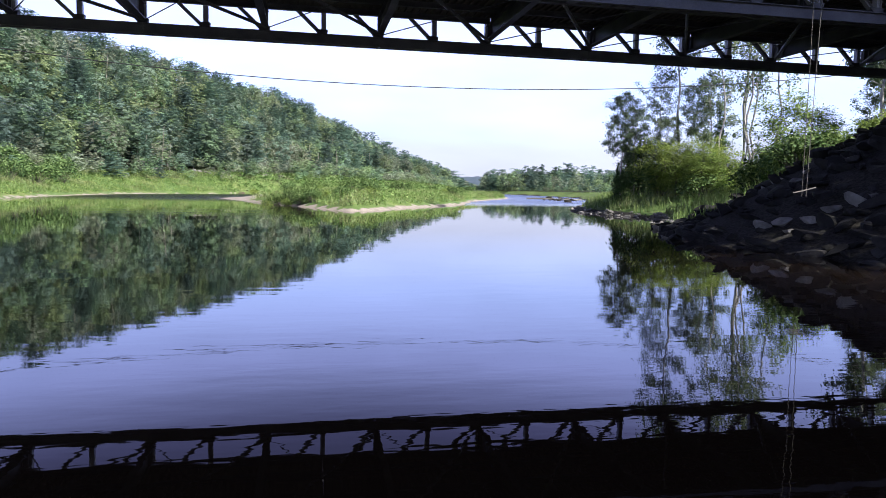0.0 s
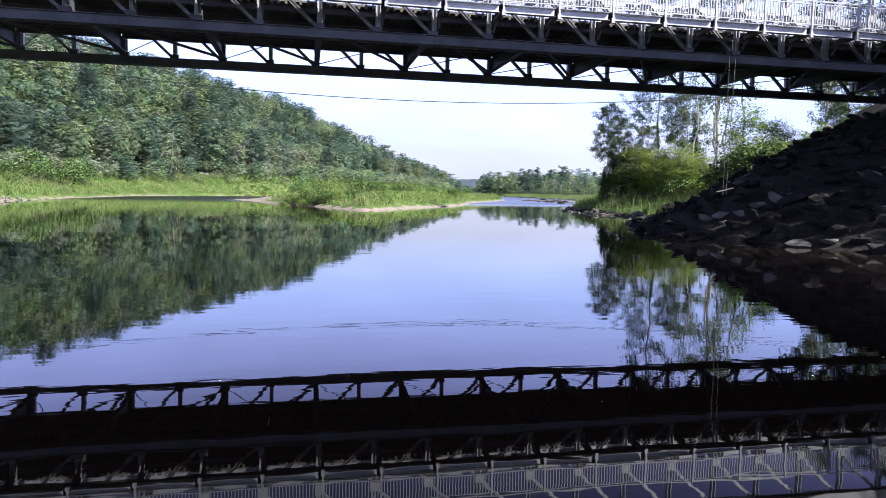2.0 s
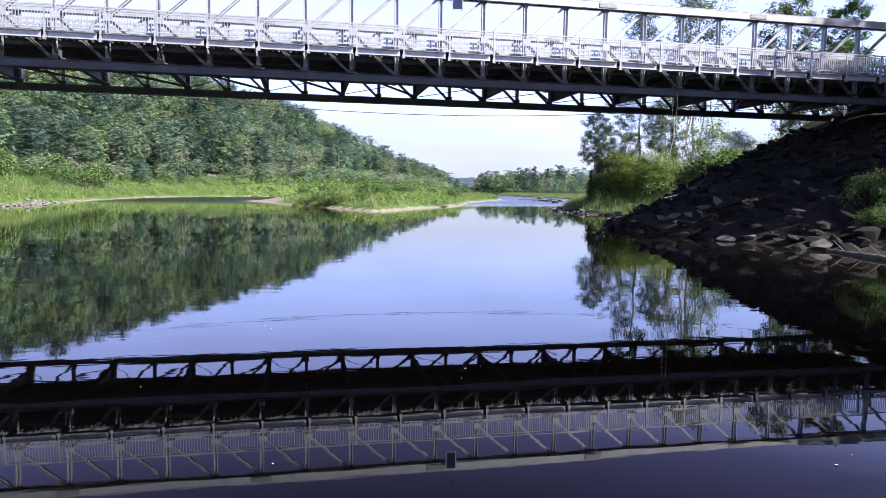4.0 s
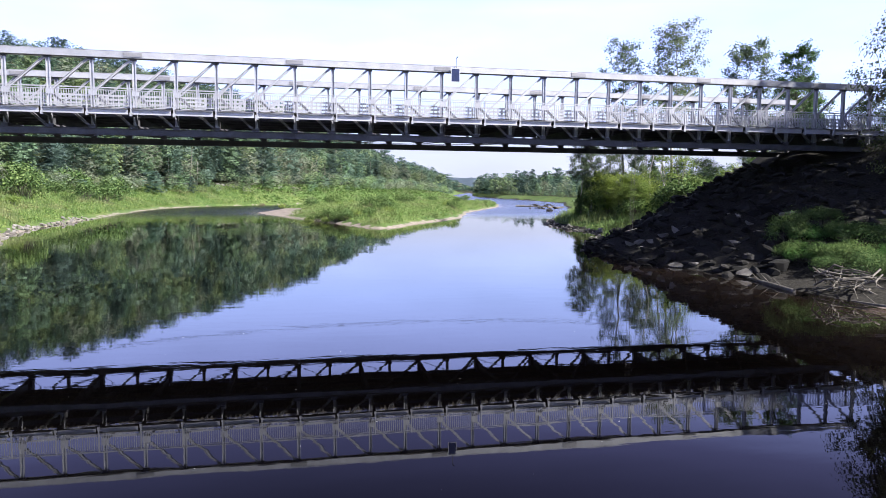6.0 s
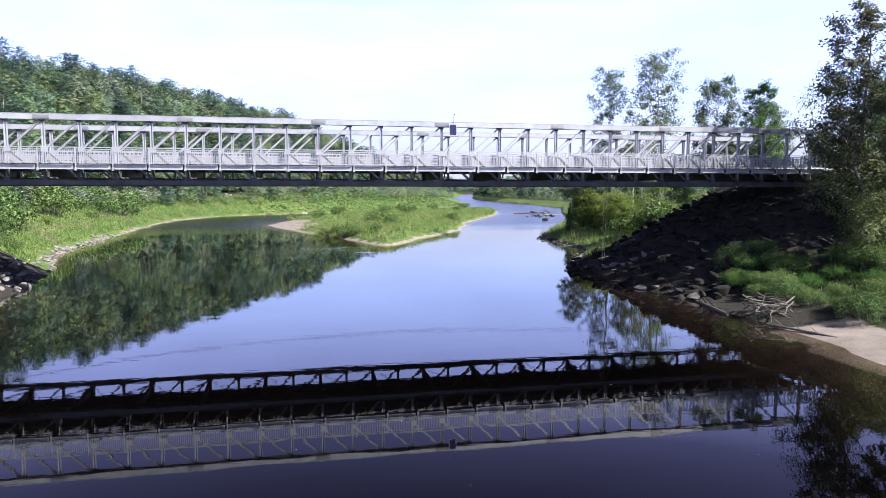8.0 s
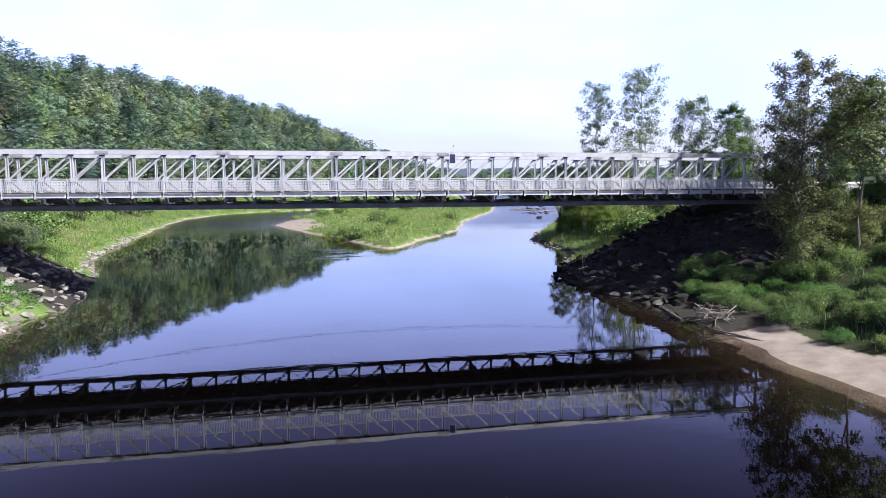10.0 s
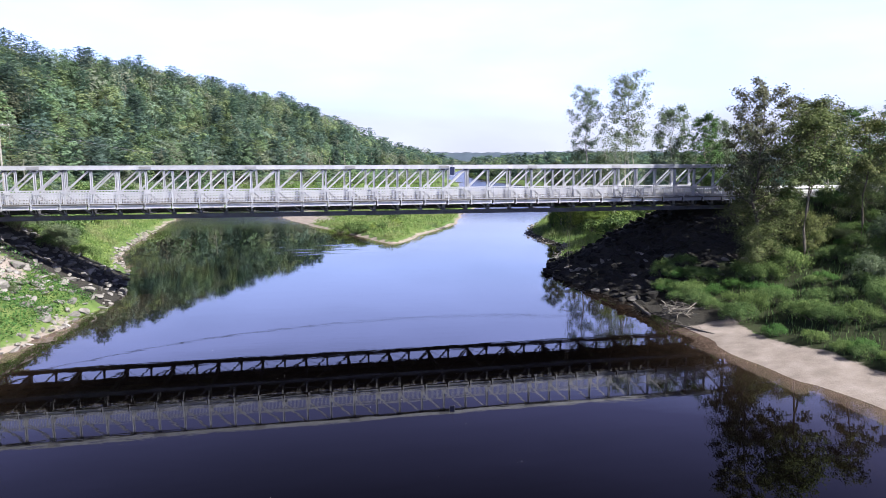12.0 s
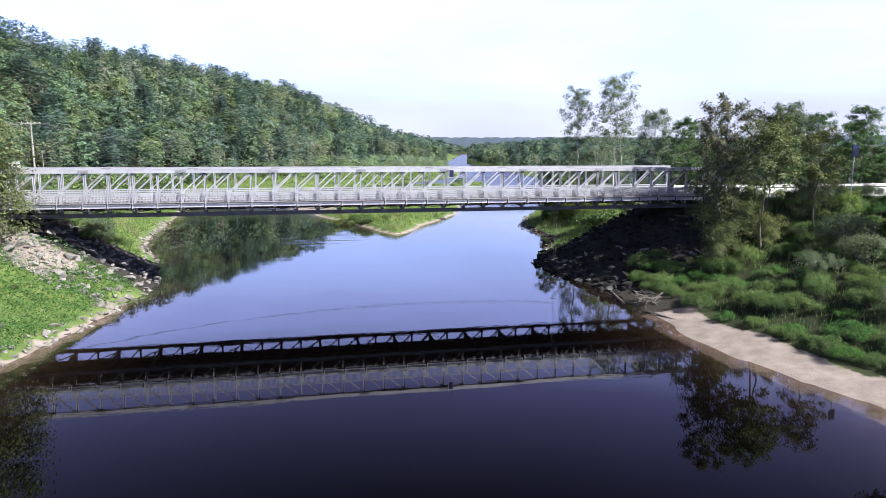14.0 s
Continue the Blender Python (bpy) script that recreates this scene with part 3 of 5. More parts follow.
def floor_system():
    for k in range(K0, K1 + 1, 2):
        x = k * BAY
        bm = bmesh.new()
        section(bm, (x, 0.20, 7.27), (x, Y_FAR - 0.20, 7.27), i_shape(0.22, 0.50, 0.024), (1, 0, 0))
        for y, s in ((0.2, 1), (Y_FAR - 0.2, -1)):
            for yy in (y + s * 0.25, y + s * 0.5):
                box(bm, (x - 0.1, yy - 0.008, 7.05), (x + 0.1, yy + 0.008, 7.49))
        part("floor_beam", bm, M_STEEL_SHADED, bridge, "steel floor beam in shade-darkened grey")
    for y in (0.52, 1.98, 3.47, 4.96, 6.42):
        for k in range(K0, K1, 2):
            bar_part("stringer", (k * BAY, y, 7.615), ((k + 2) * BAY - 0.02, y, 7.615), i_shape(0.14, 0.18, 0.014), M_STEEL_SHADED, bridge)
    for k in range(K0, K1, 2):
        for s in (0, 1):
            a, b = k * BAY, (k + 2) * BAY
            bm = bmesh.new()
            bmesh.ops.create_cone(bm, segments=6, radius1=0.055 if s else 0.018, radius2=0.055 if s else 0.018, depth=1, cap_ends=True)
            p, q = Vector((a, 0.2 if s else Y_FAR - 0.2, 6.97 + 0.05 * s)), Vector((b, Y_FAR - 0.2 if s else 0.2, 6.97 + 0.05 * s))
            bm.transform(Matrix.Translation((p + q) / 2) @ (q - p).to_track_quat("Z", "Y").to_matrix().to_4x4() @ Matrix.Diagonal((1, 1, (q - p).length, 1)))
            part("wind_brace", bm, M_STEEL_SHADED, bridge)
    rib = bmesh.new()
    box(rib, (0, 0.24, 7.706), (0.085, Y_FAR - 0.24, 7.773))
    rib = as_mesh("deck_rib", rib, M_DECK)
    # deck panels on cross ribs, open between the ribs at both edges
    for k in range(K0, K1):
        a, b = k * BAY, (k + 1) * BAY - 0.015
        bm = bmesh.new()
        box(bm, (a, 0.24, 7.775), (b, Y_FAR - 0.24, DECK_Z + 0.06))
        panel = part("deck_panel", bm, M_DECK, bridge, "dark weathered deck panel with ribs beneath")
        for i in range(8):
            shared("deck_rib", rib, panel, Matrix.Translation((a + (b - a) * (i + 0.3) / 8, 0, 0)))
    # traffic rails inside both trusses
    for y in (0.36, Y_FAR - 0.36):
        for k in range(K0, K1):
            a, b = k * BAY + 0.01, (k + 1) * BAY - 0.01
            bm = bmesh.new()
            for z in (7.96, 8.15, 8.34, 8.53):
                box(bm, (a, y - 0.03, z - 0.045), (b, y + 0.03, z + 0.045))
            for i in range(8):
                x = a + (b - a) * (i + 0.5) / 8
                box(bm, (x - 0.035, y - 0.026, 7.845), (x + 0.035, y + 0.026, 8.53))
            part("guard_panel", bm, M_GALV, bridge)


floor_system()


def footway():
    yo = -1.36
    picket = bmesh.new()
    box(picket, (-0.014, -0.012, 0), (0.014, 0.012, 0.70))
    picket = as_mesh("picket", picket, M_GALV)
    for k in range(K0, K1 + 1):
        x = k * BAY + 0.12
        bm = bmesh.new()
        section(bm, (x, -0.24, 7.52), (x, yo + 0.03, 7.60), i_shape(0.12, 0.20, 0.014), (1, 0, 0))
        section(bm, (x, -0.20, 7.12), (x, yo + 0.85, 7.44), bar_shape(0.07, 0.07), (1, 0, 0))
        part("bracket", bm, M_STEEL_SHADED, bridge, "steel footway bracket in shade-darkened grey")
        bm = bmesh.new()
        section(bm, (x, yo - 0.04, 7.42), (x, yo - 0.04, 8.70), bar_shape(0.065, 0.065))
        box(bm, (x - 0.06, yo - 0.085, 7.40), (x + 0.06, yo, 7.56))
        part("railing_post", bm, M_GALV, bridge)
    for k in range(K0, K1):
        a, b = k * BAY + 0.12, (k + 1) * BAY + 0.12
        bar_part("edge_beam", (a + 0.035, yo - 0.03, 7.60), (b - 0.15, yo - 0.03, 7.60), [(-p, q) for p, q in u_shape(0.15, 0.26, 0.012)], M_GALV, bridge)
        bm = bmesh.new()
        box(bm, (a, yo + 0.05, 7.735), (b - 0.01, -0.28, DECK_Z))
        part("footway_plank", bm, M_DECK, bridge, "dark footway deck panel")
        bm = bmesh.new()
        for z, h in ((8.67, 0.05), (8.565, 0.032), (7.86, 0.032)):
            box(bm, (a + 0.034, yo - 0.06, z - h / 2), (b - 0.034, yo - 0.02, z + h / 2))
        panel = part("railing_panel", bm, M_GALV, bridge)
        n = 17
        for i in range(n):
            shared("picket", picket, panel, pose(a + (b - a) * (i + 1) / (n + 1), yo - 0.04, 7.865))


footway()


def monitor_box():
    """A small solar panel on the top chord, with a stalk above it."""
    ob = thing("solar_monitor", "small dark solar panel fixed to the bridge's top chord", "solar panel", at=(0.66, -0.36, 9.74))
    bm = bmesh.new()
    box(bm, (-0.21, -0.02, 0.02), (0.21, 0.02, 0.68))
    part("panel", bm, M_PANEL, ob)
    bm = bmesh.new()
    for a, b in (((-0.235, -0.03, 0), (0.235, 0.03, 0.03)), ((-0.235, -0.03, 0.67), (0.235, 0.03, 0.70)), ((-0.235, -0.03, 0.03), (-0.205, 0.03, 0.67)), ((0.205, -0.03, 0.03), (0.235, 0.03, 0.67)), ((-0.05, 0.03, 0.4), (0.05, 0.12, 0.7))):
        box(bm, a, b)
    part("frame", bm, M_GALV, ob)
    bm = bmesh.new()
    section(bm, (0.05, 0.06, 0.7), (0.06, 0.06, 1.25), bar_shape(0.02, 0.02))
    section(bm, (0.06, 0.06, 1.25), (0.14, 0.02, 1.33), bar_shape(0.04, 0.04))
    part("stalk", bm, M_STEEL_SHADED, ob)


monitor_box()


def abutment(x0, x1, name_label):
    ob = thing("abutment", name_label, "abutment", kind="structure")
    bm = bmesh.new()
    box(bm, (x0, -0.9, 3.0), (x1, 7.9, 6.58))
    bmesh.ops.bevel(bm, geom=bm.edges[:], offset=0.03, segments=1, affect="EDGES")
    part("bearing_shelf", bm, M_CONC, ob)
    bm = bmesh.new()
    s = 1 if x0 > 0 else -1
    xa = x1 if s > 0 else x0
    box(bm, (xa - 0.35, -1.6, 3.0), (xa + 0.35, 8.6, 7.70))
    part("back_wall", bm, M_CONC, ob)


abutment(26.0, 27.6, "concrete bridge abutment in the shade")
abutment(-39.2, -37.4, "concrete bridge abutment on the hill side")


# ---- cable over the river ----
def tube(bm, pts, radii, seg=6):
    rings = []
    for i, p in enumerate(pts):
        a, b = Vector(pts[max(i - 1, 0)]), Vector(pts[min(i + 1, len(pts) - 1)])
        q = (b - a).normalized().to_track_quat("Z", "Y")
        rings.append([bm.verts.new(Vector(p) + q @ Vector((math.cos(6.2832 * j / seg) * radii[i], math.sin(6.2832 * j / seg) * radii[i], 0))) for j in range(seg)])
    for r0, r1 in zip(rings, rings[1:]):
        for j in range(seg):
            bm.faces.new((r0[j], r0[(j + 1) % seg], r1[(j + 1) % seg], r1[j]))
    bm.faces.new(rings[0][::-1])
    bm.faces.new(rings[-1])


def sag_cable():
    bm = bmesh.new()
    pts = [(x, 27.0, 8.36 + 0.0021 * (x - 2.5) ** 2) for x in np.linspace(-46, 52, 60)]
    tube(bm, pts, [0.028] * len(pts), 5)
    tagged(part("overhead_cable", bm, M_WIRE, None), "black overhead cable sagging across the river", "cable")


sag_cable()


# ---- plants: leaves, crowns, trees ----
rng = np.random.default_rng(7)


def leaf_quads(centres, size, flat=0.3, long=1.7, heart=None, loose=0.36):
    """Small pointed leaves round the given points: an array of n x 4 corners."""
    n = len(centres)
    nor = rng.normal(size=(n, 3))
    nor[:, 2] = np.abs(nor[:, 2]) + flat
    if heart is not None:
        away = centres - np.asarray(heart)
        nor = nor * loose + 1.1 * away / (np.linalg.norm(away, axis=1, keepdims=True) + 1e-6)
    nor /= np.linalg.norm(nor, axis=1, keepdims=True)
    t = np.cross(nor, rng.normal(size=(n, 3)))
    t /= np.linalg.norm(t, axis=1, keepdims=True) + 1e-9
    u = np.cross(nor, t)
    s = size * rng.uniform(0.6, 1.35, (n, 1))
    a, b = t * s * long / 2, u * s / 2
    return np.stack([centres - a, centres - b + a * 0.15, centres + a, centres + b + a * 0.15], 1)


def quads_mesh(name, q, material, tint=None):
    return mesh_from(name, q.reshape(-1, 3), np.arange(len(q) * 4).reshape(-1, 4), material, tint)


def limbs(height, base, radius, count, lean=0.0, rise=0.55, shape=1.0, trunk_r=0.16):
    """Trunk and limb paths of a broad-leaved tree, and the points round which its leaves gather."""
    top = np.array([lean * height, lean * 0.4 * height, height])
    steps = np.linspace(0, 1, 9)
    wob = rng.normal(0, 0.012 * height, (9, 2)) * np.minimum(steps * 3, 1)[:, None]
    trunk = [(top[0] * s ** 1.4 + w[0], top[1] * s ** 1.4 + w[1], top[2] * s - 0.35 * (s == 0)) for s, w in zip(steps, wob)]
    paths = [(trunk, [trunk_r * (1 - 0.88 * s) for s in steps])]
    tips = []
    for i in range(count):
        s = base / height + (1 - base / height) * ((i + rng.uniform(0.1, 0.9)) / count) ** 0.9 * 0.96
        k = min(int(s * 8), 7)
        p = np.array(trunk[k]) * (1 - (s * 8 - k)) + np.array(trunk[k + 1]) * (s * 8 - k)
        rel = (s - base / height) / (1 - base / height)
        reach = radius * (0.35 + 0.65 * math.sin(math.pi * min(1, (rel * 0.80 + 0.18)) ** shape)) * rng.uniform(0.7, 1.12)
        ang = i * 2.4 + rng.uniform(-0.4, 0.4)
        d = np.array([math.cos(ang), math.sin(ang), rise + 0.5 * rel + rng.uniform(-0.15, 0.2)])
        end = p + d * reach / math.hypot(d[0], d[1]) * np.array([1, 1, 0.8])
        mid = (p + end) / 2 + rng.normal(0, 0.06, 3) * reach - np.array([0, 0, 0.05 * reach])
        r = trunk_r * (1 - 0.85 * s) * 0.5
        paths.append(([tuple(p), tuple(mid), tuple(end)], [r, r * 0.6, r * 0.15]))
        for j in range(4):
            f = rng.uniform(0.35, 0.95)
            b0 = p + (end - p) * f
            e = b0 + rng.normal(0, 0.28, 3) * reach + np.array([0, 0, 0.10 * reach])
            paths.append(([tuple(b0), tuple((b0 + e) / 2 + rng.normal(0, 0.03, 3)), tuple(e)], [r * 0.4, r * 0.25, r * 0.08]))
            tips.append((e, 0.75))
        tips.append((end, 1.0))
        tips.append((mid * 0.3 + end * 0.7, 0.9))
    tips.append((np.array(trunk[-1]), 1.0))
    return paths, tips


def broad_tree(name, label, height, base, radius, count, leaves, leaf_size, spread, leaf_mat, bark, lean=0.0, rise=0.55, trunk_r=0.16, shape=1.0, full=1.8):
    ob = thing(name, label, "tree", group="trees by the bridge")
    paths, tips = limbs(height, base, radius, count, lean, rise, shape, trunk_r)
    bm = bmesh.new()
    for i, (pts, rad) in enumerate(paths):
        tube(bm, pts, [max(r, 0.012) for r in rad], 8 if i == 0 else 4)
    part("trunk", bm, bark, ob)
    c, hearts = [], []
    middle = np.array([0, 0, (base + height) / 2])
    for p, w in tips:
        n = max(3, int(full * leaves / len(tips) * rng.uniform(0.5, 1.5)))
        c.append(p + rng.normal(0, 1, (n, 3)) * np.array([spread, spread, spread * 0.7]) * w)
        out = (p - middle) / (np.linalg.norm(p - middle) + 1e-6)
        hearts.append(np.repeat((p - out * spread * 0.9 - np.array([0, 0, spread * 0.5]))[None], n, 0))
    shared("crown", quads_mesh("crown", leaf_quads(np.concatenate(c), leaf_size * 0.68, heart=np.concatenate(hearts), loose=0.55), leaf_mat), ob)
    return ob


def conifer_leaves(height, radius, whorls, per, size, skirt=0.08):
    q, stems = [], []
    for i in range(whorls):
        h = skirt + (1 - skirt) * i / whorls
        reach = radius * (1 - h) ** 0.85 * rng.uniform(0.75, 1.1) + 0.12
        for j in range(per):
            a = j * 6.2832 / per + i * 1.1 + rng.uniform(-0.3, 0.3)
            L = reach * rng.uniform(0.7, 1.15)
            d = np.array([math.cos(a), math.sin(a), 0])
            z0 = h * height
            n = max(2, int(L / size * 1.5))
            f = (np.arange(n) + 0.7) / n
            pts = d * (f * L)[:, None] + np.array([0, 0, z0]) + np.stack([0 * f, 0 * f, 0.12 * L * f - 0.42 * L * f ** 2], 1)
            pts += rng.normal(0, size * 0.18, pts.shape)
            q.append(leaf_quads(pts, size, 1.2, 1.5))
            stems.append(((0, 0, z0), tuple(pts[-1])))
    q.append(leaf_quads(np.stack([np.zeros(5), np.zeros(5), np.linspace(0.93, 1.0, 5) * height], 1), size * 0.5, 0.1))
    return np.concatenate(q), stems


def conifer(name, label, height, radius, whorls, per, size, skirt=0.08):
    ob = thing(name, label, "tree", group="trees by the bridge")
    q, stems = conifer_leaves(height, radius, whorls, per, size, skirt)
    bm = bmesh.new()
    tube(bm, [(0, 0, -0.3), (0.03, 0, height * 0.5), (0, 0, height * 0.98)], [0.16, 0.09, 0.015], 7)
    for a, b in stems[::2]:
        tube(bm, [a, b], [0.025, 0.008], 3)
    part("trunk", bm, M_BARK, ob)
    shared("crown", quads_mesh("crown", q, M_NEEDLE), ob)
    return ob


def place(ob, x, y, s=1.0, turn=0.0, z=None, width=None):
    """Sets a tree or bush on the ground."""
    w = width or s
    m = pose(x, y, float(ground_z(x, y)[0]) if z is None else z, 0, 0, turn) @ Matrix.Diagonal((w, w, s, 1))
    return m


# plants round the bridge
# tall pale-stemmed aspens behind the bridge
aspen = broad_tree("aspen", "tall slender aspen with a thin grey-green crown and pale stem", 19.5, 10.5, 3.1, 22, 5600, 0.21, 0.40, M_LEAF_GREY, M_BIRCH, 0.02, 0.8, 0.20, 0.9, 1.2)
aspen.matrix_basis = place(aspen, 34.7, 36.5, 1.05, 0)
copy_thing(aspen, place(aspen, 29.9, 39.0, 0.93, 140, width=0.8))
copy_thing(aspen, place(aspen, 29.5, 41.5, 0.52, 230))
copy_thing(aspen, place(aspen, 32.2, 40.5, 0.46, 80))
big_shade = [(40.5, -26.5, 1.0), (40.2, -17.2, 1.9), (45.0, -12.5, 1.0)]
thin = broad_tree("birch", "thin bare-stemmed birch with sparse high leaves", 11.0, 6.5, 1.4, 8, 420, 0.18, 0.35, M_LEAF_GREY, M_BIRCH, -0.03, 0.9, 0.12)
thin.matrix_basis = place(thin, 30.3, 33.0, 1.1, 20)
for x, y, s, a in ((27.6, 26.0, 0.95, 100), (28.6, 27.5, 0.9, 200), (29.8, 25.5, 1.0, 310), (36.2, 37.5, 1.15, 60)):
    copy_thing(thin, place(thin, x, y, s, a))
# grown broad-leaved trees at the bridge head
big = broad_tree("maple", "grown broad-leaved tree with an open russet-olive crown on the bank", 12.6, 3.6, 3.0, 26, 9000, 0.17, 0.26, M_LEAF_RUST, M_BARK, 0.02, 0.7, 0.17, 1.0, 1.15)
big.matrix_basis = place(big, 22.8, -8.4, 1.0, 0)
ash = broad_tree("ash_tree", "slim roadside tree with a high pale green crown", 9.0, 4.2, 1.9, 20, 4800, 0.16, 0.28, M_LEAF_DRY, M_BARK, -0.01, 0.7, 0.10, 1.0, 1.2)
ash.matrix_basis = place(ash, 24.4, -12.0, 1.15, 120)
for x, y, k, a in ((27.6, -8.4, 0.95, 40), (30.2, -11.0, 0.8, 160)):
    copy_thing(ash, place(ash, x, y, k, a))
for i, (x, y, k) in enumerate(big_shade):
    copy_thing(big, place(big, x, y, k, 50 * i))
willow = broad_tree("willow", "olive yellow-green willow at the foot of the bridge head", 4.6, 0.5, 2.0, 20, 4200, 0.13, 0.42, M_LEAF_DRY, M_BARK, 0.0, 0.7, 0.08)
willow.matrix_basis = place(willow, -35.2, -4.6, 1.2, 0)
copy_thing(willow, place(willow, -36.4, -7.0, 1.35, 120))
copy_thing(willow, place(willow, 25.6, -4.0, 1.2, 60, width=0.85))
for x, y, k, a in ((23.6, -6.6, 0.75, 150), (21.8, -10.4, 0.6, 330), (26.0, -10.6, 0.5, 90), (31.6, -8.4, 0.5, 200), (34.4, -6.8, 0.6, 300), (25.2, -8.2, 0.6, 10)):
    copy_thing(willow, place(willow, x, y, k, a, width=k * 1.1))
lush = broad_tree("young_maple", "leafy young tree with a bright yellow-green crown", 8.2, 1.2, 2.6, 22, 5600, 0.175, 0.45, M_LEAF_YOUNG, M_BARK, 0.01, 0.6, 0.11, 1.0, 1.0)
lush.matrix_basis = place(lush, 24.6, 18.5, 0.66, 0, width=0.8)
for x, y, s, a, w in ((26.9, 33.8, 0.72, 50, 0.9), (29.5, 30.5, 0.62, 160, 0.9), (34.5, 20.0, 0.6, 90, 0.8), (27.2, 30.6, 0.6, 10, 0.9), (26.6, 36.5, 0.8, 200, 1.1), (28.6, 33.0, 0.75, 320, 1.0), (31.2, -13.6, 0.62, 75, 0.55)):
    copy_thing(lush, place(lush, x, y, s, a, width=w))
pine = broad_tree("pine", "broad soft-needled green pine beside the road", 11.0, 1.8, 2.5, 30, 6500, 0.165, 0.26, M_PINE, M_BARK, 0.0, 0.25, 0.15, 0.75)
pine.matrix_basis = place(pine, 32.8, 14.0, (15.9 - float(ground_z(32.8, 14.0)[0])) / 11.0, 0, width=0.9)
poplar = broad_tree("poplar", "pale green poplar with an open rounded crown", 13.0, 4.5, 2.3, 24, 5200, 0.19, 0.34, M_LEAF_GREY, M_BIRCH, 0.0, 0.7, 0.14)
poplar.matrix_basis = place(poplar, 31.2, 18.3, (16.7 - float(ground_z(31.2, 18.3)[0])) / 13.3, 40, width=0.95)
leafy = broad_tree("alder", "dense green alder on the river bank", 10.5, 1.6, 2.9, 24, 5600, 0.20, 0.5, M_LEAF, M_BARK, 0.0, 0.6, 0.13)
leafy.matrix_basis = place(leafy, 28.8, 20.6, 0.45, 0, width=0.6)
right_trees = [(26.0, 42.0, 0.85), (27.6, 43.0, 0.9), (25.0, 39.5, 0.50), (26.8, 41.0, 0.72), (30.5, 42.5, 0.5), (25.8, 36.2, 0.5), (28.0, 37.5, 0.6), (36.5, 17.0, 0.9), (40.0, 14.5, 1.0), (39.0, 20.5, 0.9), (43.0, 18.0, 1.1), (47.0, 13.0, 0.95), (51.0, 19.0, 1.2), (48.0, 24.0, 1.0), (35.0, 24.0, 0.7), (38.5, 25.8, 0.85), (41.0, 29.0, 1.1), (34.5, 18.6, 0.6), (43.0, 26.5, 1.2), (28.6, 41.0, 0.95), (30.2, 38.6, 0.8), (31.4, 36.4, 0.9), (29.4, 35.0, 0.72), (55.0, 14.0, 1.1), (58.0, 24.0, 1.25), (62.0, 15.0, 1.1), (66.0, 20.0, 1.15), (71.0, 14.0, 1.1), (33.5, 13.6, 0.7), (29.5, 15.2, 0.5), (76.0, 20.0, 1.2), (82.0, 15.0, 1.1)]
for i, (x, y, s) in enumerate(right_trees):
    copy_thing(leafy if i % 3 else poplar, place(leafy, x, y, s * (1 if i % 3 else 0.8), i * 67.0, width=min(s, 1.05) * (0.85 + 0.3 * ((i * 7) % 5) / 5)))
spruce = conifer("spruce", "dark pointed spruce among the bank's trees", 12.5, 2.7, 30, 8, 0.42)
spruce.matrix_basis = place(spruce, 31.8, 35.6, 0.62, 60)
for x, y, s, a in ((26.9, 40.2, 0.66, 40), (25.4, 41.5, 0.42, 90), (43.5, 10.5, 0.85, 10), (49.0, 11.0, 0.9, 70), (57.0, 12.5, 1.0, 200), (64.0, 11.5, 1.05, 120), (60.0, 30.0, 1.3, 0), (78.0, 12.0, 1.1, 20), (26.2, 43.0, 0.45, 200), (69.0, 27.0, 1.3, 120)):
    if s < 0.7:
        copy_thing(spruce, place(spruce, x, y, s, a))
    else:
        copy_thing(pine, place(pine, x, y, s * 1.1, a, width=s * 1.2))


# ---- woods on the hill and along the valley ----
def wood_template(kind, broad=0.2):
    if kind == "spruce":
        return conifer_leaves(1.0, 0.125, 20, 6, 0.052, 0.12)[0]
    q = []
    for i in range(12):
        up = -0.8 + 1.8 * (i + 0.5) / 12
        a, r = i * 2.4 + rng.uniform(-0.5, 0.5), math.sqrt(max(0.0, 1 - up * up))
        heart = np.array([broad * 0.72 * r * math.cos(a), broad * 0.72 * r * math.sin(a), 0.57 + 0.34 * up * (0.85 + 0.3 * rng.random())])
        d = rng.normal(size=(36, 3)) + np.array([math.cos(a) * r, math.sin(a) * r, 0.5])
        d /= np.linalg.norm(d, axis=1, keepdims=True)
        size = broad * rng.uniform(0.38, 0.62)
        c = heart + d * np.array([size, size, size * 1.1]) * rng.uniform(0.55, 1.15, (36, 1))
        q.append(leaf_quads(c, 0.048, 0.3, 1.1, heart * np.array([0.6, 0.6, 1]) - np.array([0, 0, size * 0.6]), 0.5))
    return np.concatenate(q)


TEMPLATES = [wood_template("broad", b) for b in (0.15, 0.18, 0.21, 0.24, 0.17)] + [wood_template("spruce") for _ in range(3)]
# crown colours by template, blue raised to put the air's haze into them
HAZED_TINTS = np.array([(0.205, 0.300, 0.195), (0.225, 0.325, 0.180), (0.265, 0.350, 0.180), (0.255, 0.290, 0.215), (0.215, 0.305, 0.240), (0.125, 0.195, 0.160), (0.135, 0.210, 0.165), (0.115, 0.180, 0.155)])


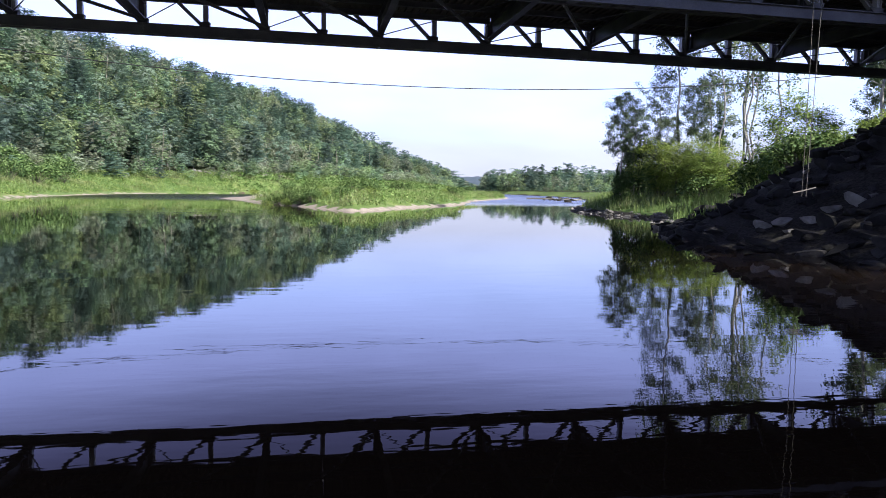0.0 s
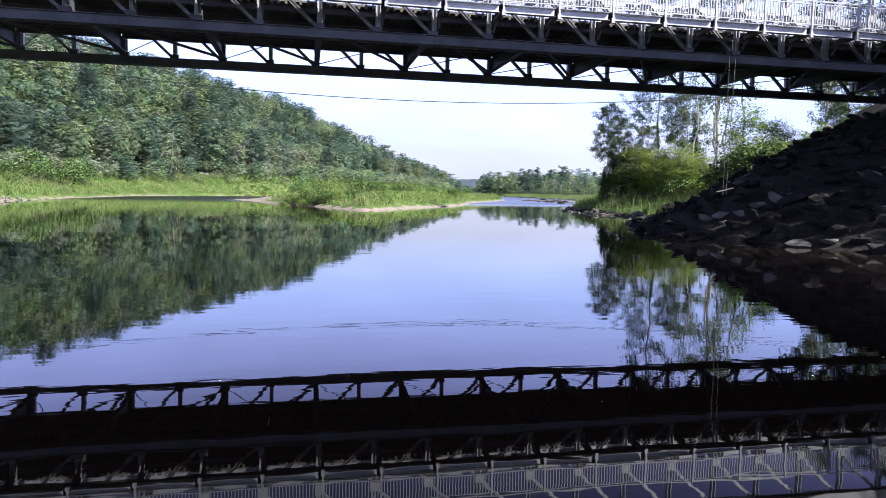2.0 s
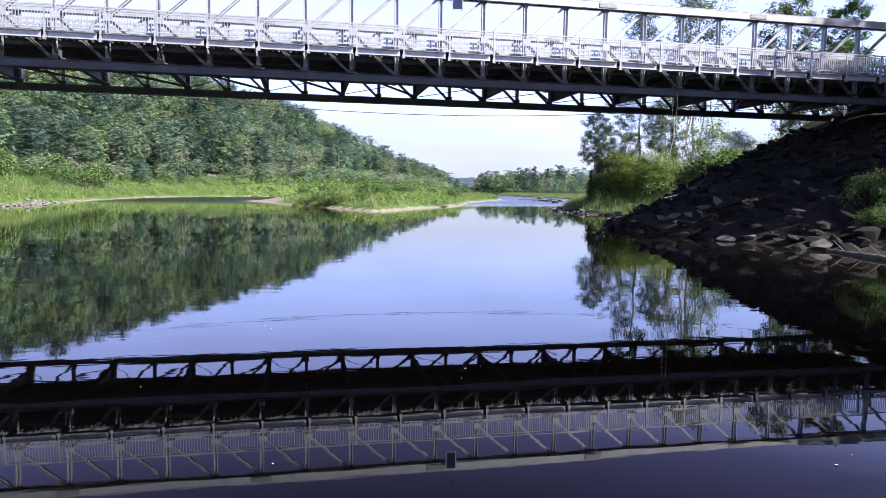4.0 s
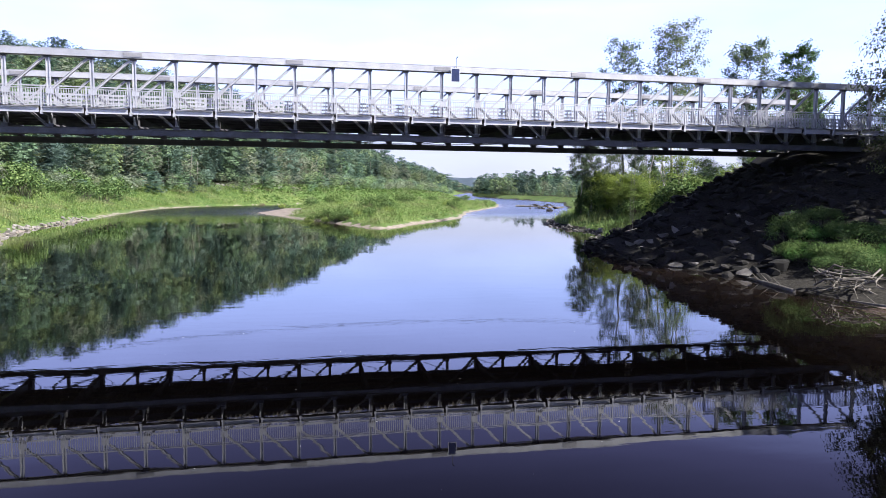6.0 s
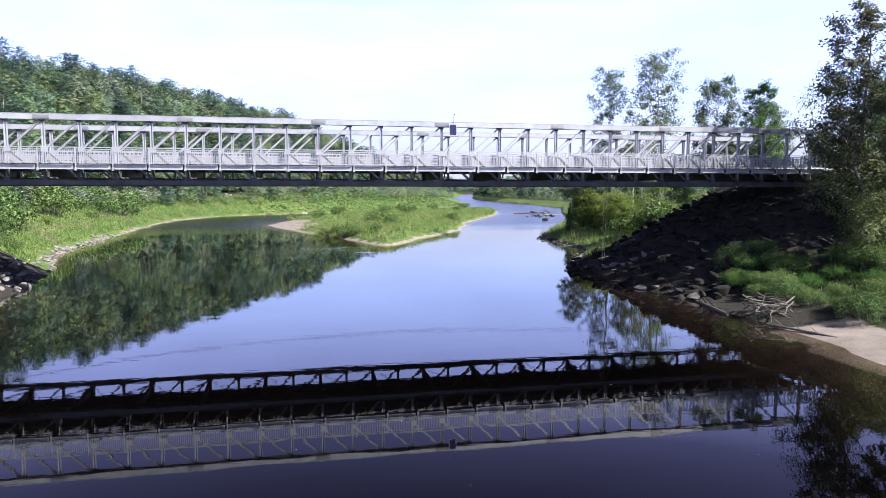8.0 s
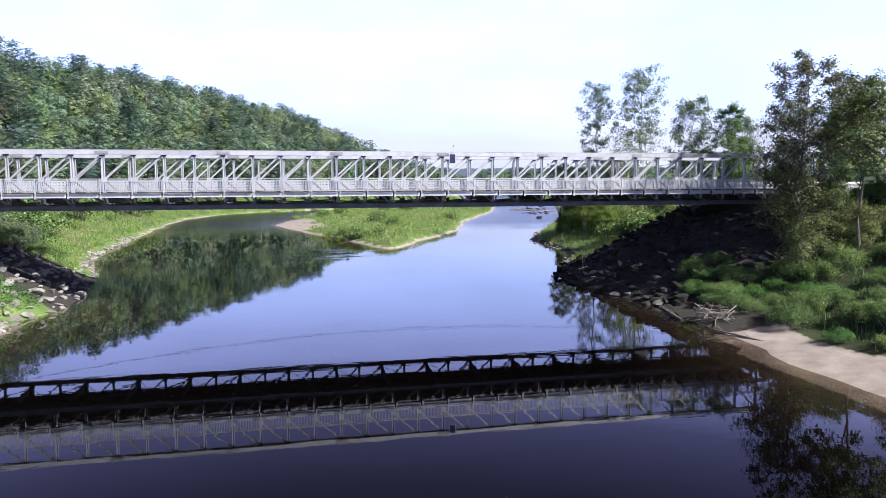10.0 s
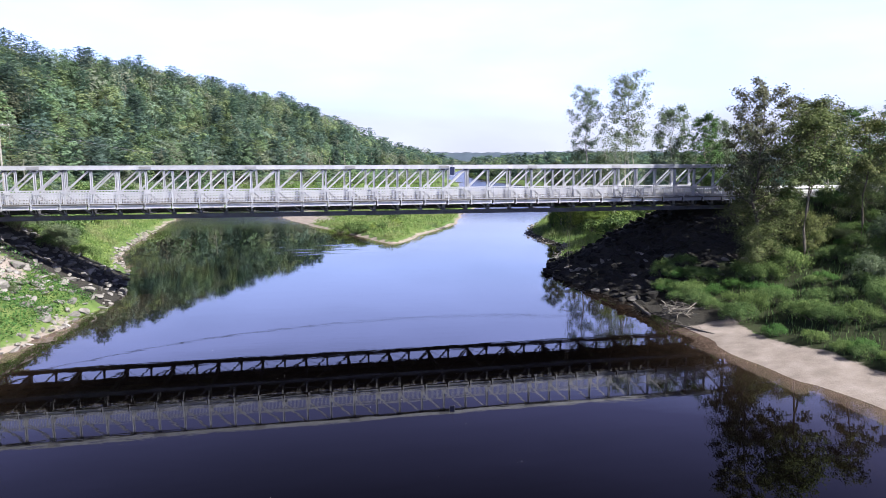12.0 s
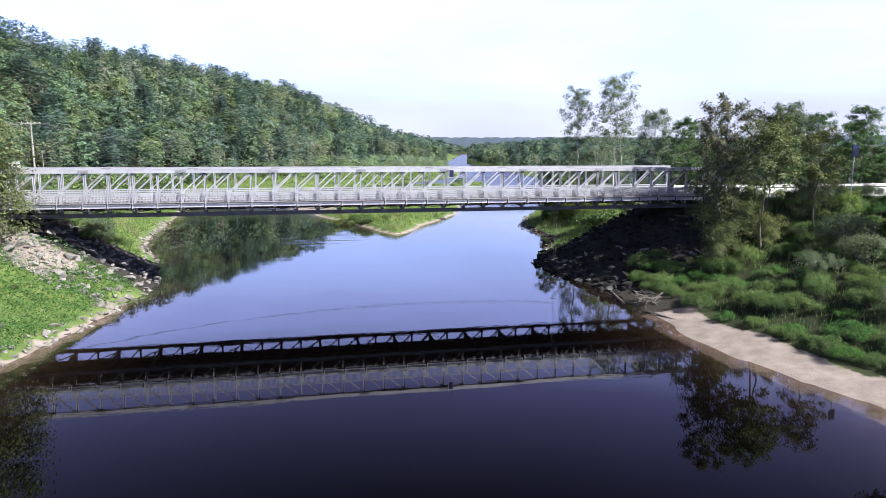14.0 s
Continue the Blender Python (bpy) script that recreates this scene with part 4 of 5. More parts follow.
def woods(name, label, pts, lo, hi, spruces, thin_out=1, wide=1.0, tint_scale=1.0):
    """Many trees in one mesh: a crown of leaves and a stem each, on the ground."""
    x, y = pts[:, 0], pts[:, 1]
    z = ground_z(x, y)
    quads, tints = [], []
    stem = bmesh.new()
    for i in range(len(pts)):
        k = int(rng.integers(5, 8)) if rng.random() < spruces else int(rng.integers(0, 5))
        h = rng.uniform(lo, hi) * (1.18 if k > 4 else 1.0)
        w = h * rng.uniform(1.10, 1.55) * wide
        a = rng.uniform(0, 6.2832)
        t = TEMPLATES[k]
        if thin_out > 1:
            t = t[rng.permutation(len(t))[: len(t) // thin_out]]
        ca, sa = math.cos(a), math.sin(a)
        q = np.stack([(t[..., 0] * ca - t[..., 1] * sa) * w, (t[..., 0] * sa + t[..., 1] * ca) * w, t[..., 2] * h], -1)
        if thin_out > 1:
            mid = q.mean(1, keepdims=True)
            q = mid + (q - mid) * thin_out ** 0.5
        quads.append(q + np.array([x[i], y[i], z[i]]))
        c = HAZED_TINTS[k] * (0.62 + 0.54 * rng.random() ** 1.2) * rng.uniform(0.95, 1.05, 3) * tint_scale
        tints.append(np.repeat(c[None], len(t) * 4, 0))
    q = np.concatenate(quads)
    ob = new(name, quads_mesh(name, q, M_WOODS, np.concatenate(tints)))
    return tagged(ob, label, "woods", kind="stuff")


def stems(name, label, pts, lo, hi, r):
    v, f = [], []
    z = ground_z(pts[:, 0], pts[:, 1])
    for i in range(len(pts)):
        h, lx, ly = rng.uniform(lo, hi), rng.normal(0, 0.4), rng.normal(0, 0.4)
        n = len(v)
        for hh, rr, l in ((-0.3, r, 0), (h, r * 0.4, 1)):
            for j in range(4):
                v.append((pts[i, 0] + lx * l + rr * math.cos(j * 1.5708), pts[i, 1] + ly * l + rr * math.sin(j * 1.5708), z[i] + hh))
        for j in range(4):
            f.append((n + j, n + (j + 1) % 4, n + 4 + (j + 1) % 4, n + 4 + j))
    tagged(new(name, mesh_from(name, v, f, M_STEM)), label, "woods", kind="stuff")


def scatter(x0, x1, y0, y1, step, keep):
    gx, gy = np.meshgrid(np.arange(x0, x1, step), np.arange(y0, y1, step))
    p = np.stack([gx.ravel(), gy.ravel()], 1)
    p = p + rng.uniform(-0.48, 0.48, p.shape) * step
    return p[keep(p[:, 0], p[:, 1])]


def hill_q(x, y):
    return 0.88 * (x + 80) - 0.48 * (y - 218)


def hill_s(x, y):
    return 0.48 * (x + 80) + 0.88 * (y - 218)


def on_left(x, y, d):
    return (np.interp(y, LEFT_Y, LEFT_X) - x) > d


def on_right(x, y, d):
    return (x - np.interp(y, RIGHT_Y, RIGHT_X)) > d


slope = scatter(-260, 60, 40, 420, 4.3, lambda x, y: (hill_q(x, y) < 72) & (hill_q(x, y) > -14) & (hill_s(x, y) < 160) & (hill_s(x, y) > -190) & on_left(x, y, 16))
woods("hill_woods", "mixed green forest covering the steep hillside", slope, 6.5, 12.5, 0.36)
stems("hill_stems", "pale bare trunks showing among the hillside forest", slope[rng.random(len(slope)) < 0.13], 7, 11, 0.13)
foot_line = scatter(-190, 80, 40, 420, 5.5, lambda x, y: (hill_q(x, y) < 74) & (hill_q(x, y) > 60) & (hill_s(x, y) < 160) & (hill_s(x, y) > -170) & on_left(x, y, 14))
stems("foot_stems", "bare pale birch and dead trunks along the foot of the hill", foot_line[rng.random(len(foot_line)) < 0.35], 5, 10, 0.12)
skirt = scatter(-190, 80, 40, 420, 3.6, lambda x, y: ((hill_q(x, y) < 94) | on_left(x, y, 14)) & (hill_q(x, y) > 64) & (hill_s(x, y) < 180) & (hill_s(x, y) > -170) & on_left(x, y, 7.5) & ~((np.abs(y - 137.5 - 0.585 * (x + 55)) < 4.5) & (x > -58) & (x < -4) & (np.sin(x * 0.42) > -0.2)))
woods("hill_foot_scrub", "bright bushes and saplings along the foot of the hill", skirt, 1.6, 4.6, 0.06, 2, 1.5, 1.22)
slope2 = scatter(-60, 260, 250, 1000, 6.0, lambda x, y: (hill_q(x, y) < 120) & (hill_q(x, y) > -14) & (hill_s(x, y) >= 160) & (hill_s(x, y) < 700) & on_left(x, y, 5))
low = hill_q(slope2[:, 0], slope2[:, 1]) > 55
woods("far_hill_woods", "forest on the far end of the hill", slope2[~low], 7, 13, 0.45, 3)
woods("far_bank_woods", "low spruces and scrub on the flat below the far hill", slope2[low], 3.0, 7.0, 0.5, 3)
valley = scatter(40, 330, 80, 360, 5.5, lambda x, y: on_right(x, y, 11) & (x - np.interp(y, RIGHT_Y, RIGHT_X) < 60))
woods("valley_woods", "low mixed woods lining the river's far bend", valley[rng.random(len(valley)) < 0.75], 2.5, 8.0, 0.35, 2)
bend = scatter(60, 480, 360, 800, 7.5, lambda x, y: on_right(x, y, 4) & (x - np.interp(y, RIGHT_Y, RIGHT_X) < 150))
woods("bend_woods", "forest beyond the river's far bend", bend, 8.0, 14.0, 0.4, 4)
vfoot = scatter(24, 300, 60, 500, 4.5, lambda x, y: on_right(x, y, 5) & ~on_right(x, y, 13))
woods("valley_scrub", "low green bushes along the river's far bank", vfoot, 1.2, 3.2, 0.0, 4, 1.6, 1.0)
far_pts = scatter(-900, 1300, 700, 2300, 24, lambda x, y: (on_right(x, y, 12) | on_left(x, y, 12)) & (np.abs(x - 0.24 * y) < 0.5 * y))
woods("distant_woods", "dark forest on the distant ridges", far_pts, 11, 16, 0.5, 12, 2.2, 0.9)


# ---- grass ----
def grass(name, label, pts, lo, hi, width, material=M_GRASS):
    n = len(pts)
    z = ground_z(pts[:, 0], pts[:, 1]) - 0.04
    h, a = rng.uniform(lo, hi, n), rng.uniform(0, 6.2832, n)
    lean = rng.normal(0, 0.28, (n, 2)) * h[:, None]
    w = width * rng.uniform(0.6, 1.4, n)
    dx, dy = np.cos(a) * w / 2, np.sin(a) * w / 2
    v = np.stack([np.stack([pts[:, 0] - dx, pts[:, 1] - dy, z], 1), np.stack([pts[:, 0] + dx, pts[:, 1] + dy, z], 1), np.stack([pts[:, 0] + lean[:, 0], pts[:, 1] + lean[:, 1], z + h], 1)], 1)
    tagged(new(name, mesh_from(name, v.reshape(-1, 3), np.arange(3 * n).reshape(-1, 3), material)), label, "grass", kind="stuff")


def weeds(name, label, pts, high, size, material):
    """Low leafy cover: leaves at uneven heights over the ground."""
    z = ground_z(pts[:, 0], pts[:, 1])
    lump = 0.55 + 0.45 * wobble(pts[:, 0], pts[:, 1], 0.8, 11)
    c = np.stack([pts[:, 0], pts[:, 1], z + rng.uniform(0.02, 1.0, len(pts)) * high * lump], 1)
    tagged(new(name, quads_mesh(name, leaf_quads(c, size, 0.8), material)), label, "weeds", kind="stuff")


def sprinkle(n, x0, x1, y0, y1, keep):
    p = np.stack([rng.uniform(x0, x1, n), rng.uniform(y0, y1, n)], 1)
    return p[keep(*terrain(p[:, 0], p[:, 1]), p)]


isle_pts = sprinkle(230000, -16, 55, 35, 166, lambda z, sa, ro, be, wo, dl, dr, di, p: (di > 1.0) & (sa < 0.45))
grass("island_grass", "tall yellow-green grass covering the low river island", isle_pts[::3], 0.4, 1.0, 0.06)
weeds("island_weeds", "dense green weeds and seed heads on the low river island", isle_pts[1::2], 1.0, 0.15, M_GRASS)
left_pts = sprinkle(230000, -62, -20, 14, 160, lambda z, sa, ro, be, wo, dl, dr, di, p: (dl > 1.2) & (dl < 26) & (di < 0) & (ro < 0.5))
grass("meadow_grass", "bright green grass on the hill-side river bank", left_pts[::3], 0.4, 1.1, 0.06)
weeds("meadow_weeds", "bright leafy weeds on the hill-side river bank", left_pts[1::2], 0.7, 0.15, M_GRASS)
beyond_pts = sprinkle(90000, -30, 90, 122, 240, lambda z, sa, ro, be, wo, dl, dr, di, p: (dl > 1.2) & (dl < 30) & (di < 0) & ((p[:, 1] > 158) | (p[:, 0] > -21)))
weeds("far_meadow_weeds", "pale green grass on the far flat below the hill", beyond_pts, 1.0, 0.34, M_GRASS)
south_pts = sprinkle(150000, -48, -24, -36, 1, lambda z, sa, ro, be, wo, dl, dr, di, p: (dl > 0.7) & (dl < 16) & (ro < 0.8) & ((sa < 0.4) | (rng.random(len(p)) < 0.2)))
weeds("bank_weeds", "lush green weeds on the lit bank beside the rockfill", south_pts, 0.9, 0.08, M_WEED)
right_pts = sprinkle(22000, 14, 46, -48, -4, lambda z, sa, ro, be, wo, dl, dr, di, p: (dr > 4.0) & (sa < 0.3) & (ro < 0.4))
grass("scrub_grass", "green weeds and grass between the bank's bushes", right_pts, 0.2, 0.6, 0.05, M_LEAF)
north_pts = sprinkle(50000, 14, 60, 12, 110, lambda z, sa, ro, be, wo, dl, dr, di, p: (dr > 1.0) & (dr < 12))
grass("shore_grass", "bright grass along the shore below the aspens", north_pts, 0.4, 1.1, 0.06)


# ---- bushes ----
def bush(name, label, radius, height, leaves, size, material):
    ob = thing(name, label, "bush", group="bushes on the river banks")
    bm = bmesh.new()
    c, hearts = [], []
    count = 22
    for i in range(count):
        a, r = i * 2.4 + rng.uniform(-0.3, 0.3), radius * math.sqrt((i + 0.4) / count) * 0.82
        lump = radius * rng.uniform(0.16, 0.36)
        tip = np.array([r * math.cos(a), r * math.sin(a), max(height * (1 - 0.55 * (r / radius) ** 2) * rng.uniform(0.6, 1.0) - lump * 0.6, lump * 0.4)])
        tube(bm, [(0.12 * math.cos(a), 0.12 * math.sin(a), -0.15), (tip[0] * 0.55, tip[1] * 0.55, tip[2] * 0.6), tuple(tip)], [0.022, 0.014, 0.005], 4)
        n = int(leaves / count * rng.uniform(0.8, 1.2))
        d = rng.normal(size=(n, 3)) + np.array([0.25 * math.cos(a), 0.25 * math.sin(a), 0.35])
        d /= np.linalg.norm(d, axis=1, keepdims=True)
        c.append(tip + d * np.array([1, 1, rng.uniform(0.8, 1.5)]) * lump * rng.uniform(0.35, 1.3, (n, 1)))
        hearts.append(np.repeat((tip - np.array([0, 0, lump * 0.35]))[None], n, 0))
    c = np.concatenate(c)
    c[:, 2] = np.abs(c[:, 2])
    part("stem", bm, M_BARK, ob)
    shared("foliage", quads_mesh("foliage", leaf_quads(c, size, heart=np.concatenate(hearts), loose=0.7), material), ob)
    return ob


bushes = [
    bush("bush", "green leafy bush on the river bank", 1.35, 1.7, 6800, 0.044, M_LEAF),
    bush("bush", "fresh green bush on the river bank", 1.2, 1.2, 5600, 0.042, M_WEED),
    bush("bush", "low dark green bush on the river bank", 1.4, 1.3, 6800, 0.044, M_LEAF),
    bush("willow_bush", "grey-green willow bush on the river bank", 1.2, 1.5, 5600, 0.042, M_LEAF_GREY),
    bush("scrub_bush", "rounded green bush at the edge of the meadow", 1.3, 1.6, 1700, 0.085, M_LEAF),
    bush("scrub_bush", "rounded pale green bush at the edge of the meadow", 1.3, 1.4, 1700, 0.085, M_LEAF_YOUNG),
]
BUSH_AT = []
spots = scatter(14, 42, -42, -2.5, 1.95, lambda x, y: (x - np.interp(y, RIGHT_Y, RIGHT_X) > np.where((y > -14.5) & (y < -5), 2.6, 3.1) + 0.5 * np.sin(y * 0.9)) & (np.hypot(x, y + 10) < 48))
for x, y in spots:
    if (y > -5.5 and x < 27.5) or (y > -9 and 20.5 < x < 24):
        continue
    BUSH_AT.append((x, y, (0.62 + 0.88 * rng.random() ** 1.3) * (0.85 if y > -14 and x > 25 else 1.0)))
BUSH_AT += [(16.2, -7.8, 1.25), (17.6, -6.4, 1.3), (18.8, -8.0, 1.4), (16.9, -9.4, 1.2), (18.9, -5.6, 1.0), (15.6, -9.8, 0.9)]
for x, y in scatter(-50, -30, -24, -6, 3.6, lambda x, y: on_left(x, y, 9.5)):
    BUSH_AT.append((x, y, rng.uniform(0.5, 1.0)))
for x, y in scatter(-54, -34, 12.5, 34, 2.8, lambda x, y: on_left(x, y, 3.6) & (y > 12)):
    BUSH_AT.append((x, y, rng.uniform(0.8, 1.6)))
for x, y in scatter(16, 36, 15, 44, 3.0, lambda x, y: on_right(x, y, 5.5) & ~on_right(x, y, 14)):
    BUSH_AT.append((x, y, rng.uniform(0.6, 1.3)))
for x, y in scatter(-56, -30, 34, 110, 6.5, lambda x, y: on_left(x, y, 5.0) & (rng.random(len(x)) < 0.75)):
    BUSH_AT.append((x, y, rng.uniform(0.6, 1.5)))
for x, y in scatter(-42, -28, 9.5, 20, 2.5, lambda x, y: on_left(x, y, 2.6)):
    BUSH_AT.append((x, y, rng.uniform(0.5, 1.15)))
for x, y in scatter(-40, -26, -26, 0, 3.2, lambda x, y: on_left(x, y, 2.0) & ~on_left(x, y, 9.5)):
    BUSH_AT.append((x, y, rng.uniform(0.22, 0.5)))
BUSH_AT += [(-4.6, 49.5, 0.5), (-3.4, 48.0, 0.45), (-2.2, 47.4, 0.5), (-0.8, 48.6, 0.4), (-5.6, 52.0, 0.55), (-4.0, 51.0, 0.6), (-6.6, 54.5, 0.5), (-2.6, 49.6, 0.55), (0.6, 47.0, 0.4)]
for x, y in scatter(-14, 50, 42, 160, 7.5, lambda x, y: (x > np.interp(y, ISLE_Y, ISLE_L) + 2) & (x < np.interp(y, ISLE_Y, ISLE_R) - 2) & (rng.random(len(x)) < 0.4)):
    BUSH_AT.append((x, y, rng.uniform(0.45, 0.9)))
used = set()
for i, (x, y, s) in enumerate(BUSH_AT):
    k = int(rng.choice([0, 0, 0, 0, 1, 1, 2, 2, 2, 2, 2, 3])) if y < 10 else (int(rng.choice([0, 0, 3])) if y < 24 and x < 0 else int(rng.choice([4, 4, 4, 5])))
    ob = bushes[k]
    m = place(ob, x, y, s * rng.uniform(0.85, 1.2), rng.uniform(0, 360), width=s * rng.uniform(0.9, 1.25))
    if k in used:
        copy_thing(ob, m)
    else:
        ob.matrix_basis = m
        used.add(k)


# ---- boulders of the rockfill ----
def boulder_mesh(seed, material):
    r = np.random.default_rng(seed)
    bm = bmesh.new()
    bmesh.ops.create_icosphere(bm, subdivisions=2, radius=0.5)
    for _ in range(8):
        n = Vector(r.normal(size=3)).normalized()
        d = r.uniform(0.13, 0.32)
        for v in bm.verts:
            over = v.co.dot(n) - d
            if over > 0:
                v.co -= n * over
    for v in bm.verts:
        v.co.z *= 0.72
    bmesh.ops.dissolve_limit(bm, angle_limit=radians(7), verts=bm.verts[:], edges=bm.edges[:])
    return as_mesh("boulder", bm, material)


BOULDERS = [boulder_mesh(s, M_ROCK_SHADED) for s in range(9)]
PALE_BOULDERS = [boulder_mesh(s, M_ROCK_PALE) for s in range(9)]


def rockfill(name, label, pts, lo, hi, rocks):
    """Boulders on a bank: those nearest the water are single pieces, the rest beyond 300 one joined heap."""
    ob = thing(name, label, "rockfill", kind="structure")
    z = np.maximum(ground_z(pts[:, 0], pts[:, 1]), -0.06)
    verts, faces = [], []
    for i, k in enumerate(np.argsort(z, kind="stable")):
        s = rng.uniform(lo, hi) * (1.5 if rng.random() < 0.14 else 1.0)
        m = pose(pts[k, 0], pts[k, 1], z[k] + 0.10 * s, rng.uniform(-25, 25), rng.uniform(-25, 25), rng.uniform(0, 360)) @ Matrix.Diagonal((s * rng.uniform(0.9, 1.6), s * rng.uniform(0.8, 1.2), s * rng.uniform(0.7, 1.1), 1))
        me = rocks[int(rng.integers(0, 9))]
        if i < 300:
            shared("boulder", me, ob, m)
        else:
            n = len(verts)
            verts += [m @ v.co for v in me.vertices]
            faces += [[n + j for j in f.vertices] for f in me.polygons]
    if verts:
        me = bpy.data.meshes.new("upper_boulders")
        me.from_pydata(verts, [], faces)
        me.materials.append(rocks[0].materials[0])
        heap = new("upper_boulders", me)
        heap.parent = ob
        tagged(heap, kind="stuff")
    return ob


def bank_pts(step, x0, x1, y0, y1, d0, d1, side):
    edge = (RIGHT_Y, RIGHT_X) if side > 0 else (LEFT_Y, LEFT_X)

    def keep(x, y):
        d = (x - np.interp(y, *edge)) * side
        return (d > d0) & (d < d1)
    return scatter(x0, x1, y0, y1, step, keep)


# one pale mesh in nine stands for lit faces in the darkened heap
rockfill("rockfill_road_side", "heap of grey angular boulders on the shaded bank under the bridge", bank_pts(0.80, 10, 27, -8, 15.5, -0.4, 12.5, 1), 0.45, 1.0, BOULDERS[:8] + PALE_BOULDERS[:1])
rockfill("bank_rubble", "pale sunlit rubble on the bank behind the bridge", bank_pts(0.85, 14, 30, 12.5, 17.0, 2.5, 13, 1), 0.3, 0.8, PALE_BOULDERS)
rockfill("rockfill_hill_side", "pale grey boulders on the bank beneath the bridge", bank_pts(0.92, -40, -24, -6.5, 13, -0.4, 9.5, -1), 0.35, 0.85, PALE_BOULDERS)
rockfill("shore_stones_south", "pale stones lining the sunlit water's edge", bank_pts(0.6, -36, -24, -30, -4, -0.4, 1.1, -1), 0.2, 0.65, PALE_BOULDERS)
rockfill("scree_stones", "loose pale rubble on the sunlit slope beside the bridge", bank_pts(0.62, -38, -28, -7.5, 0.5, 3.0, 9.0, -1), 0.2, 0.7, PALE_BOULDERS)
rockfill("shore_stones_north", "grey stones along the shore below the meadow", bank_pts(0.9, -40, -26, 15, 60, -0.3, 1.0, -1), 0.3, 0.7, PALE_BOULDERS)
hill_road = scatter(-57, -5, 136, 172, 1.5, lambda x, y: (np.abs(y - 141 - 0.585 * (x + 55)) < 1.3) & (np.sin(x * 0.42) > -0.1))
rockfill("roadside_stones", "row of pale stones along the road below the hill", hill_road, 0.6, 1.5, PALE_BOULDERS)
shoal = scatter(42, 70, 96, 162, 2.6, lambda x, y: (np.abs(x - 45 - 0.36 * (y - 105)) < 4.5) & (wobble(x, y, 4.0, 3) > 0.25))
rockfill("shoal_stones", "dark low stones breaking the shallow far water", shoal, 0.5, 1.3, BOULDERS)
rockfill("shore_stones_point", "grey stones along the shore below the aspens", bank_pts(0.62, 12, 40, 15, 60, -0.6, 0.9, 1), 0.15, 0.5, PALE_BOULDERS)


# ---- driftwood, rope, poles, rails, sign ----
def driftwood():
    ob = thing("driftwood_pile", "tangled pile of bleached driftwood on the sand", "driftwood", at=(13.9, -12.8, float(ground_z(13.9, -12.8)[0])))
    for i in range(54):
        a, L = rng.uniform(0, 6.2832), rng.uniform(0.5, 1.7)
        c = np.array([rng.normal(0, 0.5), rng.normal(0, 0.75), rng.uniform(0.06, 0.8)])
        d = np.array([math.cos(a), math.sin(a), rng.normal(0, 0.28)]) * L / 2
        p, q = c - d, c + d
        p[2], q[2] = max(p[2], 0.0), max(q[2], 0.0)
        bm = bmesh.new()
        r = rng.uniform(0.015, 0.05)
        tube(bm, [tuple(p), tuple((p + q) / 2 + rng.normal(0, 0.08, 3)), tuple(q)], [r, r * 0.85, r * 0.35], 5)
        part("branch", bm, M_DRIFT, ob)


driftwood()


def log(x, y, L, turn, r):
    bm = bmesh.new()
    tube(bm, [(-L / 2, 0, 0), (-L / 5, 0.06, 0.03), (L / 4, -0.03, 0.0), (L / 2, 0.05, 0.02)], [r, r * 0.95, r * 0.8, r * 0.5], 8)
    for i in range(3):
        tube(bm, [(-L / 4 + i * L / 4, 0, r * 0.5), (-L / 4 + i * L / 4 + 0.3, 0.3, r + 0.35)], [r * 0.3, r * 0.08], 5)
    ob = part("drift_log", bm, M_DRIFT, None)
    ob.matrix_basis = pose(x, y, max(float(ground_z(x, y)[0]), -0.02) + r * 0.6, 0, 0, turn)
    tagged(ob, "bleached log stranded at the water's edge", "log", group="stranded logs")


log(12.9, -9.6, 4.2, 78, 0.10)
log(13.0, -16.2, 3.4, 105, 0.06)
log(52.5, 138, 8.0, -20, 0.2)
log(55.5, 127, 6.0, 25, 0.2)


def rope_swing():
    ob = thing("rope_swing", "pale double rope with a wooden handle hanging from the bridge", "rope swing", at=(10.7, -0.8, 1.92))
    for dx, top in ((-0.06, -0.02), (0.07, 0.12)):
        bm = bmesh.new()
        tube(bm, [(dx, 0, -0.15), (dx * 1.4 + 0.02, 0, 2.6), (top + dx, 0, 5.72)], [0.008] * 3, 5)
        part("rope", bm, M_ROPE, ob)
    bm = bmesh.new()
    tube(bm, [(-0.33, 0, -0.06), (0, 0, 0.01), (0.36, 0, 0.10)], [0.018, 0.02, 0.017], 7)
    part("handle", bm, M_DRIFT, ob)


rope_swing()


def power_pole(x, y, z0, top, arm=True):
    ob = thing("utility_pole", "grey wooden utility pole with a crossarm by the road", "utility pole", group="utility poles", at=(x, y, z0))
    bm = bmesh.new()
    tube(bm, [(0, 0, -0.4), (0.02, 0, (top - z0) / 2), (0, 0, top - z0)], [0.15, 0.12, 0.09], 8)
    part("pole", bm, M_WOOD, ob)
    if arm:
        bm = bmesh.new()
        section(bm, (-1.25, 0, top - z0 - 0.35), (1.25, 0, top - z0 - 0.35), bar_shape(0.1, 0.12))
        part("crossarm", bm, M_WOOD, ob)
        for dx in (-1.1, -0.4, 0.45, 1.1):
            bm = bmesh.new()
            bmesh.ops.create_cone(bm, cap_ends=True, segments=8, radius1=0.05, radius2=0.03, depth=0.16, matrix=Matrix.Translation((dx, 0, top - z0 - 0.21)))
            part("insulator", bm, M_WHITE, ob)


